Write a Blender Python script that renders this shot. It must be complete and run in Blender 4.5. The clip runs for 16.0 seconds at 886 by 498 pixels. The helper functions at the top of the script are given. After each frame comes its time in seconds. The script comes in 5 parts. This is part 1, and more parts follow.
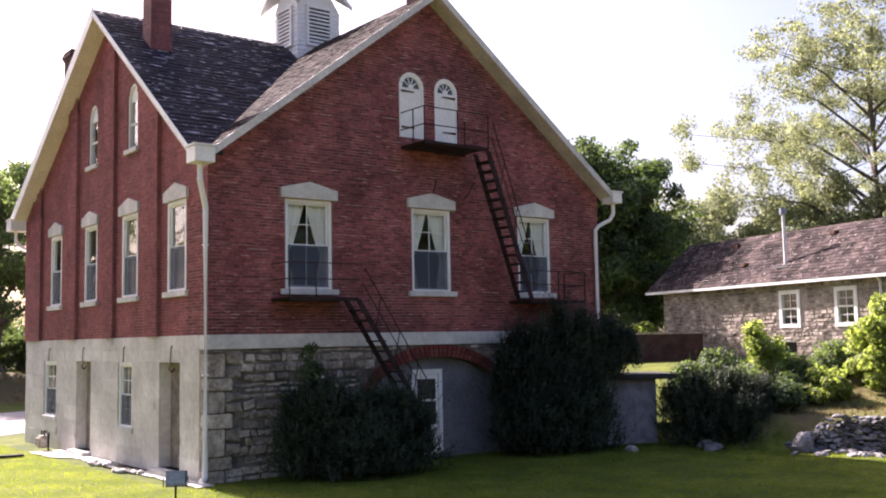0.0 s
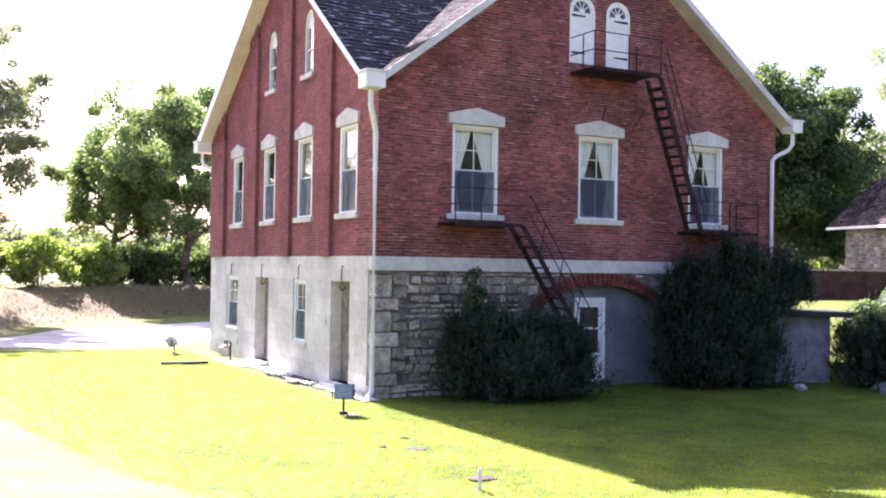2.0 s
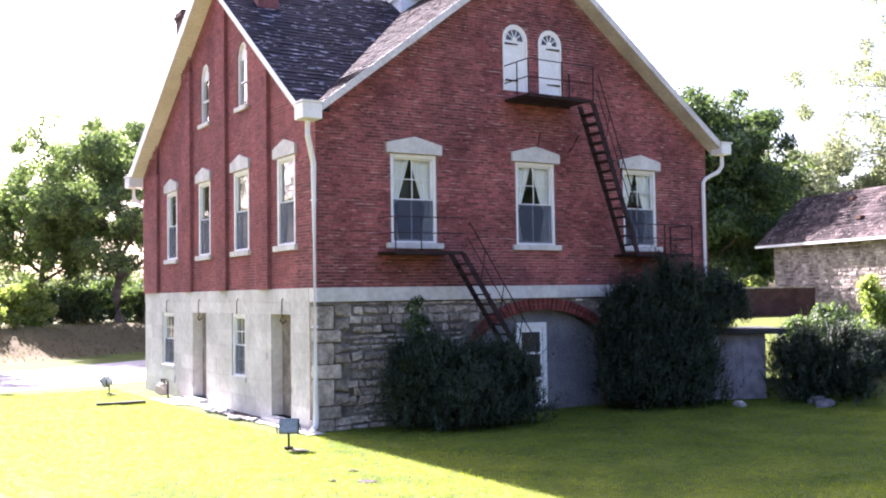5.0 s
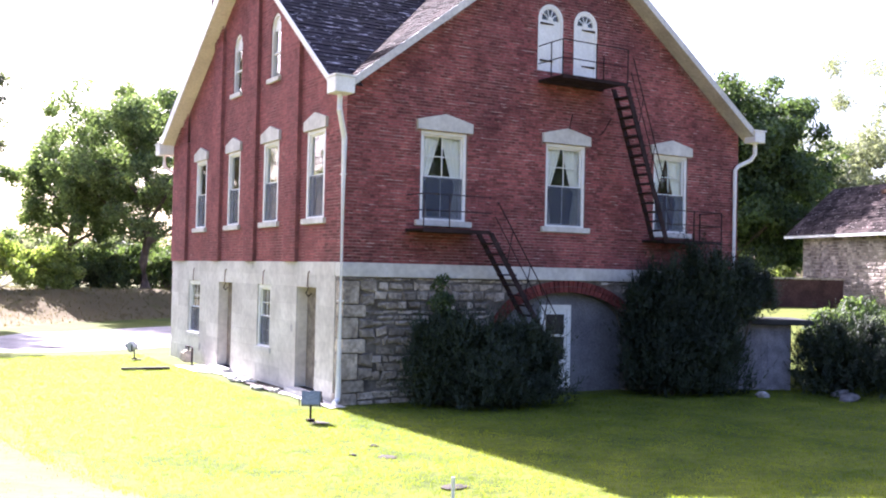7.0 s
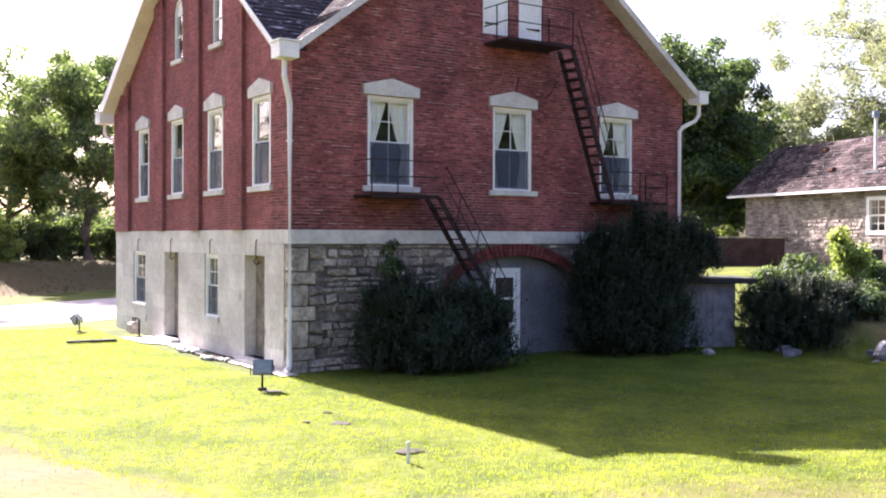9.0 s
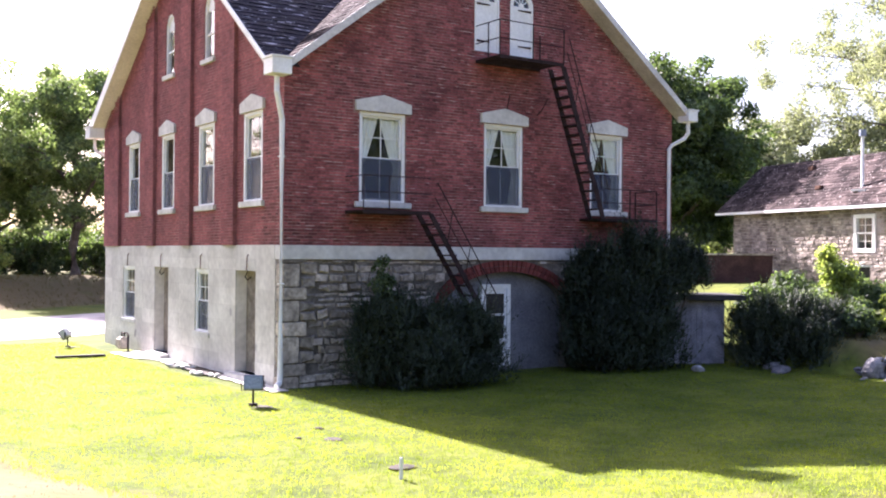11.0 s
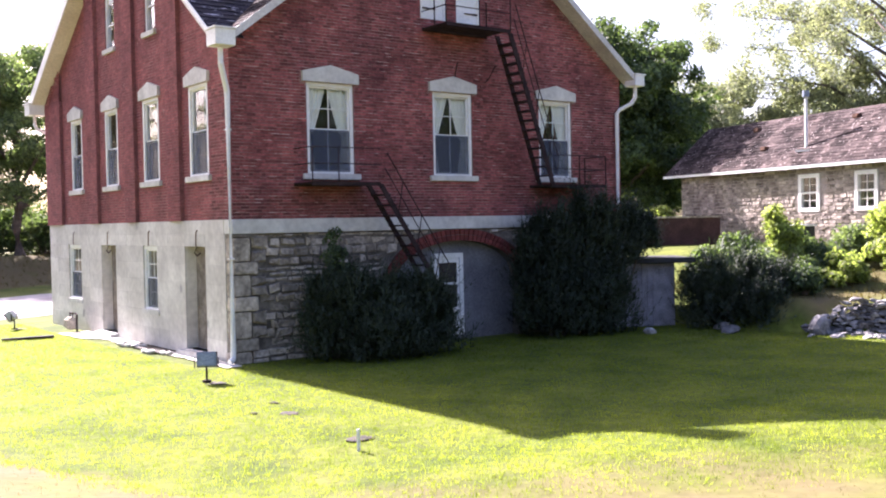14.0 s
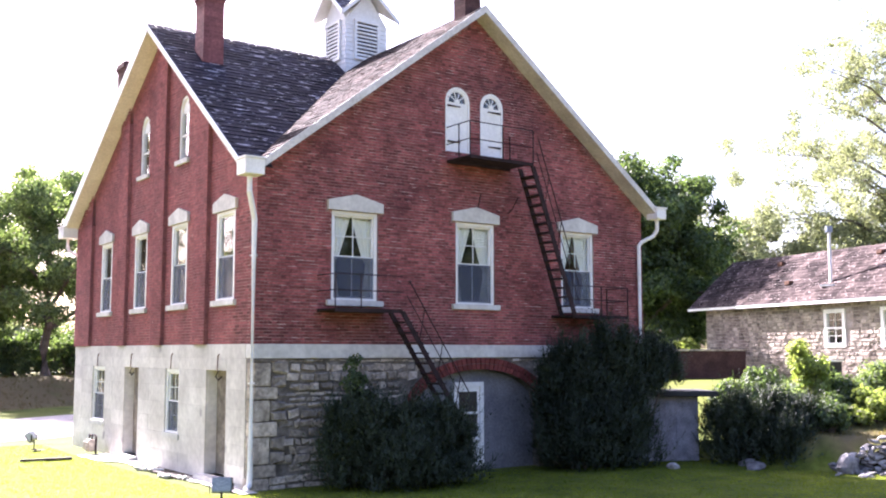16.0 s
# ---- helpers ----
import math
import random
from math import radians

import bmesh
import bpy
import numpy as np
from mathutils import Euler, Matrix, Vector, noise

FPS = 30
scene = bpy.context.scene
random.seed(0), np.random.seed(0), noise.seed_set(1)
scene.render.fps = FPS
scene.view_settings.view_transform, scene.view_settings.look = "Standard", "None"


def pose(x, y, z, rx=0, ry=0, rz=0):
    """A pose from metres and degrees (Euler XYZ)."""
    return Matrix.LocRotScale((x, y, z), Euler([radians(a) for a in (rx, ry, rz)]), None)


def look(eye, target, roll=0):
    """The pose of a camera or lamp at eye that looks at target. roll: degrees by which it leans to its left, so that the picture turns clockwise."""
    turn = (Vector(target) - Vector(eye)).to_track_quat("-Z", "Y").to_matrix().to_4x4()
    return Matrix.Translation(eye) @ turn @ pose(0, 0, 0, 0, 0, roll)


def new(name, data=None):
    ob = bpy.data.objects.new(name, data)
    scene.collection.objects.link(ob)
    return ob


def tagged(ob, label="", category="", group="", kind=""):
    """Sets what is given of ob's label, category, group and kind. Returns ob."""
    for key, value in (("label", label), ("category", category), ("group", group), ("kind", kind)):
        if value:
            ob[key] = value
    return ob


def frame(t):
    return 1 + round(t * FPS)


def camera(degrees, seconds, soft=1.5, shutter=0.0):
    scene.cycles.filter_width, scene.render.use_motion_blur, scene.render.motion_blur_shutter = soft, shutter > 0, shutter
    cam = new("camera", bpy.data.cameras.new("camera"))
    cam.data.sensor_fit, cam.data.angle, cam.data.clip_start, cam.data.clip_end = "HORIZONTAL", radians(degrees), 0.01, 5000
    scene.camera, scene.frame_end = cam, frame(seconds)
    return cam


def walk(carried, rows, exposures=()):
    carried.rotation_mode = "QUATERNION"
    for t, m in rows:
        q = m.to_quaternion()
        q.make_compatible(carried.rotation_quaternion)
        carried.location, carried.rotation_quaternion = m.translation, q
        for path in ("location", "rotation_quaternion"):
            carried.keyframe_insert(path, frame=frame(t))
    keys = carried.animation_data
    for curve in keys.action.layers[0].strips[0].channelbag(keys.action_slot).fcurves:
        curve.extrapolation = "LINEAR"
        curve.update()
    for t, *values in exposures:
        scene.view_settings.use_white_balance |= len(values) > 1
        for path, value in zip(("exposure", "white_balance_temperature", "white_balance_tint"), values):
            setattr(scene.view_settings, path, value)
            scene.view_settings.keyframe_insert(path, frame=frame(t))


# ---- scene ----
cam = camera(47.5, 16.0, soft=2.0)
PATH = [
    (0, (-9.767, -21.152, 3.084), (-8.541, -19.582, 3.264), -1.1),
    (0.5, (-9.744, -21.228, 3.082), (-8.558, -19.621, 3.185), 1.0),
    (1, (-9.729, -21.292, 3.081), (-8.646, -19.616, 3.213), -1.1),
    (1.5, (-9.722, -21.323, 3.08), (-8.797, -19.551, 3.141), -0.1),
    (2, (-9.715, -21.32, 3.079), (-8.767, -19.559, 3.114), 0.9),
    (2.5, (-9.71, -21.31, 3.079), (-8.774, -19.543, 3.147), 0.5),
    (3, (-9.705, -21.291, 3.08), (-8.791, -19.512, 3.127), -0.3),
    (3.5, (-9.721, -21.264, 3.079), (-8.865, -19.457, 3.083), -0.5),
    (4, (-9.768, -21.242, 3.08), (-8.787, -19.502, 3.181), -2.1),
    (4.5, (-9.824, -21.225, 3.081), (-8.722, -19.564, 3.245), -1.9),
    (4.7, (-9.84, -21.218, 3.082), (-8.756, -19.543, 3.211), -1.5),
    (6.8, (-9.891, -21.159, 3.117), (-8.875, -19.436, 3.146), 0.3),
    (7, (-9.895, -21.154, 3.118), (-8.874, -19.434, 3.164), 1.3),
    (7.5, (-9.903, -21.143, 3.119), (-8.891, -19.418, 3.158), 1.2),
    (8, (-9.91, -21.131, 3.118), (-8.888, -19.412, 3.146), 1.5),
    (8.5, (-9.917, -21.114, 3.119), (-8.854, -19.421, 3.102), 1.2),
    (9, (-9.93, -21.1, 3.119), (-8.819, -19.437, 3.097), 0.2),
    (11.3, (-10.041, -21.095, 3.121), (-8.909, -19.447, 3.131), 0.4),
    (11.5, (-10.046, -21.095, 3.121), (-8.914, -19.445, 3.119), 0.4),
    (12, (-10.045, -21.088, 3.122), (-8.934, -19.426, 3.122), 1.4),
    (12.5, (-10.037, -21.074, 3.124), (-8.931, -19.408, 3.096), 0.9),
    (13, (-10.025, -21.049, 3.123), (-8.872, -19.415, 3.065), -0.2),
    (13.5, (-10.009, -21.038, 3.122), (-8.829, -19.424, 3.069), -0.9),
    (14, (-9.994, -21.049, 3.121), (-8.786, -19.456, 3.07), -1.1),
    (14.5, (-9.985, -21.083, 3.121), (-8.845, -19.44, 3.13), -0.7),
    (15, (-9.984, -21.135, 3.122), (-8.895, -19.466, 3.29), 0.0),
    (15.5, (-9.983, -21.193, 3.123), (-8.8, -19.591, 3.303), -0.7),
    (16, (-9.986, -21.25, 3.123), (-8.824, -19.635, 3.326), -0.0),
]
EXPOSURES = [(t, stops, kelvin, 31) for t, stops, kelvin in (
    (0.0, 1.90, 6350), (0.5, 2.15, 6320), (1.0, 2.25, 6300), (1.5, 2.75, 6000), (2.0, 2.75, 5750), (3.0, 2.43, 5780), (3.5, 2.35, 5780),
    (4.0, 2.18, 5980), (4.5, 2.78, 5780), (7.0, 2.73, 5650), (8.0, 2.88, 5650), (9.0, 2.45, 6000), (11.5, 2.62, 5850),
    (12.0, 2.75, 5800), (13.5, 2.42, 6000), (14.5, 2.53, 5900), (15.0, 2.70, 5920), (16.0, 2.92, 5880))]
walk(cam, [(t, look(eye, target, roll)) for t, eye, target, roll in PATH], EXPOSURES)

# ---- light ----
world = bpy.data.worlds.new("sky")
scene.world = world
world.use_nodes = True
wn = world.node_tree.nodes
sky = wn.new("ShaderNodeTexSky")
sky.sky_type = "NISHITA"
sky.sun_disc = False
SUN_ELEV, SUN_AZ = radians(36.4), radians(-0.8)
sky.sun_elevation, sky.sun_rotation = SUN_ELEV, SUN_AZ
sky.air_density, sky.dust_density, sky.ozone_density = 1.0, 4.0, 1.0
haze = wn.new("ShaderNodeHueSaturation")
haze.inputs["Saturation"].default_value = 1.0
world.node_tree.links.new(sky.outputs[0], haze.inputs["Color"])
world.node_tree.links.new(haze.outputs[0], wn["Background"].inputs[0])
wn["Background"].inputs[1].default_value = 0.066
sun = new("sun", bpy.data.lights.new("sun", "SUN"))
sun.data.energy, sun.data.angle, sun.data.color = 5.0, radians(0.53), (1.0, 0.93, 0.82)
sdir = Vector((math.sin(SUN_AZ) * math.cos(SUN_ELEV), math.cos(SUN_AZ) * math.cos(SUN_ELEV), math.sin(SUN_ELEV)))
sun.matrix_world = look(sdir * 100, (0, 0, 0))


# ---- materials ----
def mat(name, dark, light, rough=0.85, scale=3.0, fine=40.0, bump=0.2, metal=0.0, spread=0.0, spec=0.3, detail_dark=0.25, island=False, flecks=None):
    """Two colours mixed by coarse noise, darkened by fine noise, with a fine bump; spread varies value from piece to piece."""
    m = bpy.data.materials.new(name)
    m.use_nodes = True
    nt = m.node_tree
    n, l = nt.nodes, nt.links
    b = n["Principled BSDF"]
    b.inputs["Roughness"].default_value = rough
    b.inputs["Metallic"].default_value = metal
    b.inputs["Specular IOR Level"].default_value = spec
    geo = n.new("ShaderNodeNewGeometry")
    a = n.new("ShaderNodeTexNoise")
    a.inputs["Scale"].default_value = scale
    a.inputs["Detail"].default_value = 5
    l.new(geo.outputs["Position"], a.inputs["Vector"])
    f = n.new("ShaderNodeTexNoise")
    f.inputs["Scale"].default_value = fine
    f.inputs["Detail"].default_value = 3
    l.new(geo.outputs["Position"], f.inputs["Vector"])
    ramp = n.new("ShaderNodeMapRange")
    ramp.inputs[1].default_value, ramp.inputs[2].default_value = 0.33, 0.67
    l.new(a.outputs["Fac"], ramp.inputs[0])
    mix = n.new("ShaderNodeMix")
    mix.data_type = "RGBA"
    mix.inputs["A"].default_value, mix.inputs["B"].default_value = (*dark, 1), (*light, 1)
    l.new(ramp.outputs[0], mix.inputs["Factor"])
    hsv = n.new("ShaderNodeHueSaturation")
    l.new(mix.outputs["Result"], hsv.inputs["Color"])
    val = n.new("ShaderNodeMapRange")
    val.inputs[1].default_value, val.inputs[2].default_value = 0.3, 0.7
    val.inputs[3].default_value, val.inputs[4].default_value = 1 - detail_dark, 1 + detail_dark
    l.new(f.outputs["Fac"], val.inputs[0])
    out = val.outputs[0]
    if spread:
        if island:
            rnd = geo.outputs["Random Per Island"]
        else:
            oi = n.new("ShaderNodeObjectInfo")
            rnd = oi.outputs["Random"]
        r = n.new("ShaderNodeMapRange")
        r.inputs[3].default_value, r.inputs[4].default_value = 1 - spread, 1 + spread
        l.new(rnd, r.inputs[0])
        mul = n.new("ShaderNodeMath")
        mul.operation = "MULTIPLY"
        l.new(out, mul.inputs[0])
        l.new(r.outputs[0], mul.inputs[1])
        out = mul.outputs[0]
    l.new(out, hsv.inputs["Value"])
    final = hsv.outputs[0]
    if flecks:
        gt = n.new("ShaderNodeMapRange")
        gt.inputs[1].default_value, gt.inputs[2].default_value = flecks[0], flecks[0] + 0.04
        fn = n.new("ShaderNodeTexNoise")
        fn.inputs["Scale"].default_value = flecks[2]
        fn.inputs["Detail"].default_value = 3
        sc = n.new("ShaderNodeVectorMath")
        sc.operation = "MULTIPLY"
        sc.inputs[1].default_value = flecks[3]
        l.new(geo.outputs["Position"], sc.inputs[0])
        l.new(sc.outputs[0], fn.inputs["Vector"])
        l.new(fn.outputs["Fac"], gt.inputs[0])
        fm = n.new("ShaderNodeMix")
        fm.data_type = "RGBA"
        fm.inputs["B"].default_value = (*flecks[1], 1)
        l.new(gt.outputs[0], fm.inputs["Factor"])
        l.new(final, fm.inputs["A"])
        final = fm.outputs["Result"]
    l.new(final, b.inputs["Base Color"])
    if bump:
        bp = n.new("ShaderNodeBump")
        bp.inputs["Strength"].default_value, bp.inputs["Distance"].default_value = bump, 0.02
        l.new(f.outputs["Fac"], bp.inputs["Height"])
        l.new(bp.outputs[0], b.inputs["Normal"])
    return m


def leaf_mat(name, dark, light, trans=0.45, spread=0.45, rough=0.55, spec=0.3, through_tint=(1.35, 1.5, 0.65)):
    m = mat(name, dark, light, rough=rough, spec=spec, scale=0.9, fine=8, bump=0, spread=spread, island=True)
    nt = m.node_tree
    b = nt.nodes["Principled BSDF"]
    tr = nt.nodes.new("ShaderNodeBsdfTranslucent")
    add = nt.nodes.new("ShaderNodeMixShader")
    add.inputs[0].default_value = trans
    src = b.inputs["Base Color"].links[0].from_socket
    g = nt.nodes.new("ShaderNodeMix")
    g.data_type, g.blend_type = "RGBA", "MULTIPLY"
    g.inputs["Factor"].default_value = 1.0
    g.inputs["B"].default_value = (*through_tint, 1)
    nt.links.new(src, g.inputs["A"])
    nt.links.new(g.outputs["Result"], tr.inputs["Color"])
    nt.links.new(b.outputs[0], add.inputs[1])
    nt.links.new(tr.outputs[0], add.inputs[2])
    nt.links.new(add.outputs[0], nt.nodes["Material Output"].inputs[0])
    return m


BRICK = mat("brick", (0.135, 0.041, 0.043), (0.30, 0.084, 0.080), scale=0.45, fine=14, spread=0.42, flecks=(0.66, (0.36, 0.20, 0.18), 2.0, (0.45, 0.45, 11)), detail_dark=0.32, island=True, bump=0.3)
BRICK_SIDE = mat("smooth_brick", (0.175, 0.050, 0.052), (0.30, 0.088, 0.086), scale=0.9, fine=7, spread=0.22, detail_dark=0.22, island=True, bump=0.2, flecks=(0.70, (0.36, 0.17, 0.16), 2.4, (1, 1, 1.4)))
BRICK_ONE = mat("brick_single", (0.135, 0.041, 0.043), (0.30, 0.084, 0.080), scale=0.45, fine=14, spread=0.42, flecks=(0.66, (0.36, 0.20, 0.18), 2.0, (0.45, 0.45, 11)), detail_dark=0.32, bump=0.3)
MORTAR = mat("mortar", (0.12, 0.05, 0.048), (0.33, 0.19, 0.17), scale=0.9, fine=9, detail_dark=0.4, flecks=(0.60, (0.46, 0.34, 0.31), 2.2, (1.1, 1.1, 9)))
MORTAR_SIDE = mat("smeared_mortar", (0.17, 0.065, 0.062), (0.30, 0.14, 0.13), scale=1.2, fine=6, detail_dark=0.25)
BRICK_RED = mat("arch_brick", (0.12, 0.03, 0.026), (0.20, 0.05, 0.042), scale=2, fine=25, spread=0.25)
LIME = mat("limestone", (0.47, 0.44, 0.40), (0.66, 0.63, 0.58), scale=0.9, fine=7, spread=0.10, bump=0.08, detail_dark=0.1, flecks=(0.70, (0.36, 0.335, 0.32), 1.1, (1, 1, 0.8)))
LIME_TRIM = mat("limestone_trim", (0.48, 0.46, 0.43), (0.66, 0.64, 0.60), scale=1.2, fine=9, bump=0.15, detail_dark=0.1, flecks=(0.73, (0.22, 0.20, 0.18), 2.2, (1, 1, 1)))
RUBBLE = mat("rubble_stone", (0.21, 0.178, 0.145), (0.46, 0.40, 0.335), scale=2.6, fine=11, spread=0.4, bump=0.6, detail_dark=0.35)
RUBBLE_JOINT = mat("rubble_joint", (0.075, 0.065, 0.055), (0.20, 0.175, 0.15), scale=2, fine=12)
RUBBLE_GREY = mat("grey_rubble", (0.12, 0.113, 0.115), (0.30, 0.285, 0.285), scale=2.6, fine=11, spread=0.45, bump=0.6, detail_dark=0.35)
HUTSTONE = mat("hut_stone", (0.20, 0.165, 0.14), (0.42, 0.365, 0.31), scale=1.5, fine=10, spread=0.42, island=True, bump=0.5)
HUTJOINT = mat("hut_mortar", (0.28, 0.24, 0.22), (0.40, 0.35, 0.32), scale=2, fine=20)
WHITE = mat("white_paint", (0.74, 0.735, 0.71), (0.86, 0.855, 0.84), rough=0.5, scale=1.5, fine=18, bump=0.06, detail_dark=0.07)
# side soffit paint: sunlit bounce is put in as a tan tint
BOUNCETAN = mat("bounce_tan_paint", (0.67, 0.585, 0.52), (0.78, 0.70, 0.63), rough=0.6, scale=1.2, fine=15, bump=0.1, detail_dark=0.12)
# greyer copy for the front rake, its shade put into the colour
SHADEWHITE = mat("shaded_white_paint", (0.50, 0.48, 0.46), (0.66, 0.64, 0.61), rough=0.65, scale=1.6, fine=12, bump=0.12, detail_dark=0.15)
# the pale flecks here are glints painted into the slate's colour
SHINGLE = mat("glint_flecked_slate", (0.008, 0.0075, 0.015), (0.030, 0.026, 0.040), rough=0.75, scale=0.8, fine=16, spread=0.45, island=True, bump=0.5, spec=0.14, flecks=(0.625, (0.52, 0.50, 0.56), 5.5, (0.45, 2.6, 2.6)))
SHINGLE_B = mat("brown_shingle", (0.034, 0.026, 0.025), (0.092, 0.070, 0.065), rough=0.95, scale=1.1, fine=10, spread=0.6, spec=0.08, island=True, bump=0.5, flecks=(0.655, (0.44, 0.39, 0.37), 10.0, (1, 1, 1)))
IRON = mat("black_iron", (0.024, 0.016, 0.017), (0.050, 0.032, 0.033), rough=0.85, spec=0.1, scale=5, fine=60, bump=0.1)
GREYDOOR = mat("grey_render", (0.13, 0.13, 0.15), (0.20, 0.20, 0.22), scale=1.3, fine=25, bump=0.3)
WOODGREY = mat("weathered_wood", (0.19, 0.18, 0.21), (0.31, 0.30, 0.34), scale=3, fine=30, spread=0.15, bump=0.3)
DARKROOF = mat("tar_roof", (0.03, 0.03, 0.032), (0.06, 0.058, 0.055), scale=3, fine=30)
CLOTH = mat("lace_cloth", (0.76, 0.75, 0.70), (0.86, 0.85, 0.80), rough=0.9, scale=4, fine=60, bump=0.2)
# near-black so the rooms look unlit; indoor shade is in the colour
INSIDE = mat("unlit_room_dark", (0.05, 0.05, 0.05), (0.08, 0.078, 0.072), scale=1, fine=10, bump=0)
BARK = mat("bark", (0.07, 0.055, 0.045), (0.16, 0.13, 0.11), scale=3, fine=20, bump=0.6)
GRAVEL = mat("gravel", (0.22, 0.205, 0.205), (0.37, 0.345, 0.34), scale=0.4, fine=18, bump=0.4)
FLOODGREY = mat("grey_enamel", (0.20, 0.23, 0.30), (0.30, 0.34, 0.42), rough=0.45, scale=4, fine=30, bump=0.05)
RUST = mat("rusty_steel", (0.09, 0.045, 0.03), (0.16, 0.08, 0.05), scale=6, fine=40)
DIRT = mat("bare_soil", (0.025, 0.02, 0.015), (0.06, 0.045, 0.032), scale=4, fine=30)
LEAF_A = leaf_mat("leaf_green", (0.10, 0.14, 0.085), (0.215, 0.26, 0.135), 0.52)
LEAF_B = leaf_mat("leaf_dark", (0.055, 0.085, 0.045), (0.125, 0.165, 0.075), 0.46)
LEAF_C = leaf_mat("leaf_light", (0.17, 0.215, 0.08), (0.31, 0.345, 0.13), 0.62)
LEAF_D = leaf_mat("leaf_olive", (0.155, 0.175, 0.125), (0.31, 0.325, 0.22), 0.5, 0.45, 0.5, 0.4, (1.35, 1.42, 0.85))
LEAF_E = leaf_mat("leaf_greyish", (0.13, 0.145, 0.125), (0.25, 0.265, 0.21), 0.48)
LEAF_J = leaf_mat("leaf_juniper", (0.022, 0.033, 0.023), (0.052, 0.070, 0.042), 0.25)
BROWNSTONE = mat("brown_infill", (0.16, 0.13, 0.105), (0.31, 0.26, 0.21), scale=2.5, fine=9, bump=0.5)
CHIMNEY = mat("chimney_brick", (0.15, 0.06, 0.065), (0.25, 0.10, 0.10), scale=1.5, fine=14, spread=0.15)
DARKBRICK = mat("dark_brick", (0.07, 0.035, 0.032), (0.12, 0.06, 0.055), scale=2, fine=14, spread=0.2)


def glass_mat():
    m = bpy.data.materials.new("window_glass")
    m.use_nodes = True
    n, l = m.node_tree.nodes, m.node_tree.links
    lw = n.new("ShaderNodeLayerWeight")
    fr = n.new("ShaderNodeMath")
    fr.operation = "POWER"
    fr.inputs[1].default_value = 3.7
    l.new(lw.outputs["Facing"], fr.inputs[0])
    tr = n.new("ShaderNodeBsdfTransparent")
    tr.inputs[0].default_value = (0.97, 0.985, 0.98, 1)
    gl = n.new("ShaderNodeBsdfGlossy")
    gl.inputs["Roughness"].default_value = 0.02
    wav = n.new("ShaderNodeTexNoise")
    wav.inputs["Scale"].default_value = 2.5
    bp = n.new("ShaderNodeBump")
    bp.inputs["Strength"].default_value, bp.inputs["Distance"].default_value = 0.05, 0.02
    geo = n.new("ShaderNodeNewGeometry")
    l.new(geo.outputs["Position"], wav.inputs["Vector"])
    l.new(wav.outputs["Fac"], bp.inputs["Height"])
    l.new(bp.outputs[0], gl.inputs["Normal"])
    k = n.new("ShaderNodeMath")
    k.operation, k.use_clamp = "MULTIPLY_ADD", True
    k.inputs[1].default_value, k.inputs[2].default_value = 0.96, 0.045
    l.new(fr.outputs[0], k.inputs[0])
    mx = n.new("ShaderNodeMixShader")
    l.new(k.outputs[0], mx.inputs[0])
    l.new(tr.outputs[0], mx.inputs[1])
    l.new(gl.outputs[0], mx.inputs[2])
    l.new(mx.outputs[0], n["Material Output"].inputs[0])
    return m


GLASS = glass_mat()


def screen_mat():
    """Fine insect mesh: half seen through."""
    m = bpy.data.materials.new("insect_screen")
    m.use_nodes = True
    n, l = m.node_tree.nodes, m.node_tree.links
    tr = n.new("ShaderNodeBsdfTransparent")
    b = n["Principled BSDF"]
    b.inputs["Base Color"].default_value = (0.062, 0.076, 0.112, 1)
    b.inputs["Roughness"].default_value = 0.6
    w = n.new("ShaderNodeTexNoise")
    w.inputs["Scale"].default_value = 3.0
    r = n.new("ShaderNodeMapRange")
    r.inputs[3].default_value, r.inputs[4].default_value = 0.34, 0.48
    l.new(w.outputs["Fac"], r.inputs[0])
    mx = n.new("ShaderNodeMixShader")
    l.new(r.outputs[0], mx.inputs[0])
    l.new(tr.outputs[0], mx.inputs[1])
    l.new(b.outputs[0], mx.inputs[2])
    l.new(mx.outputs[0], n["Material Output"].inputs[0])
    return m


SCREEN = screen_mat()


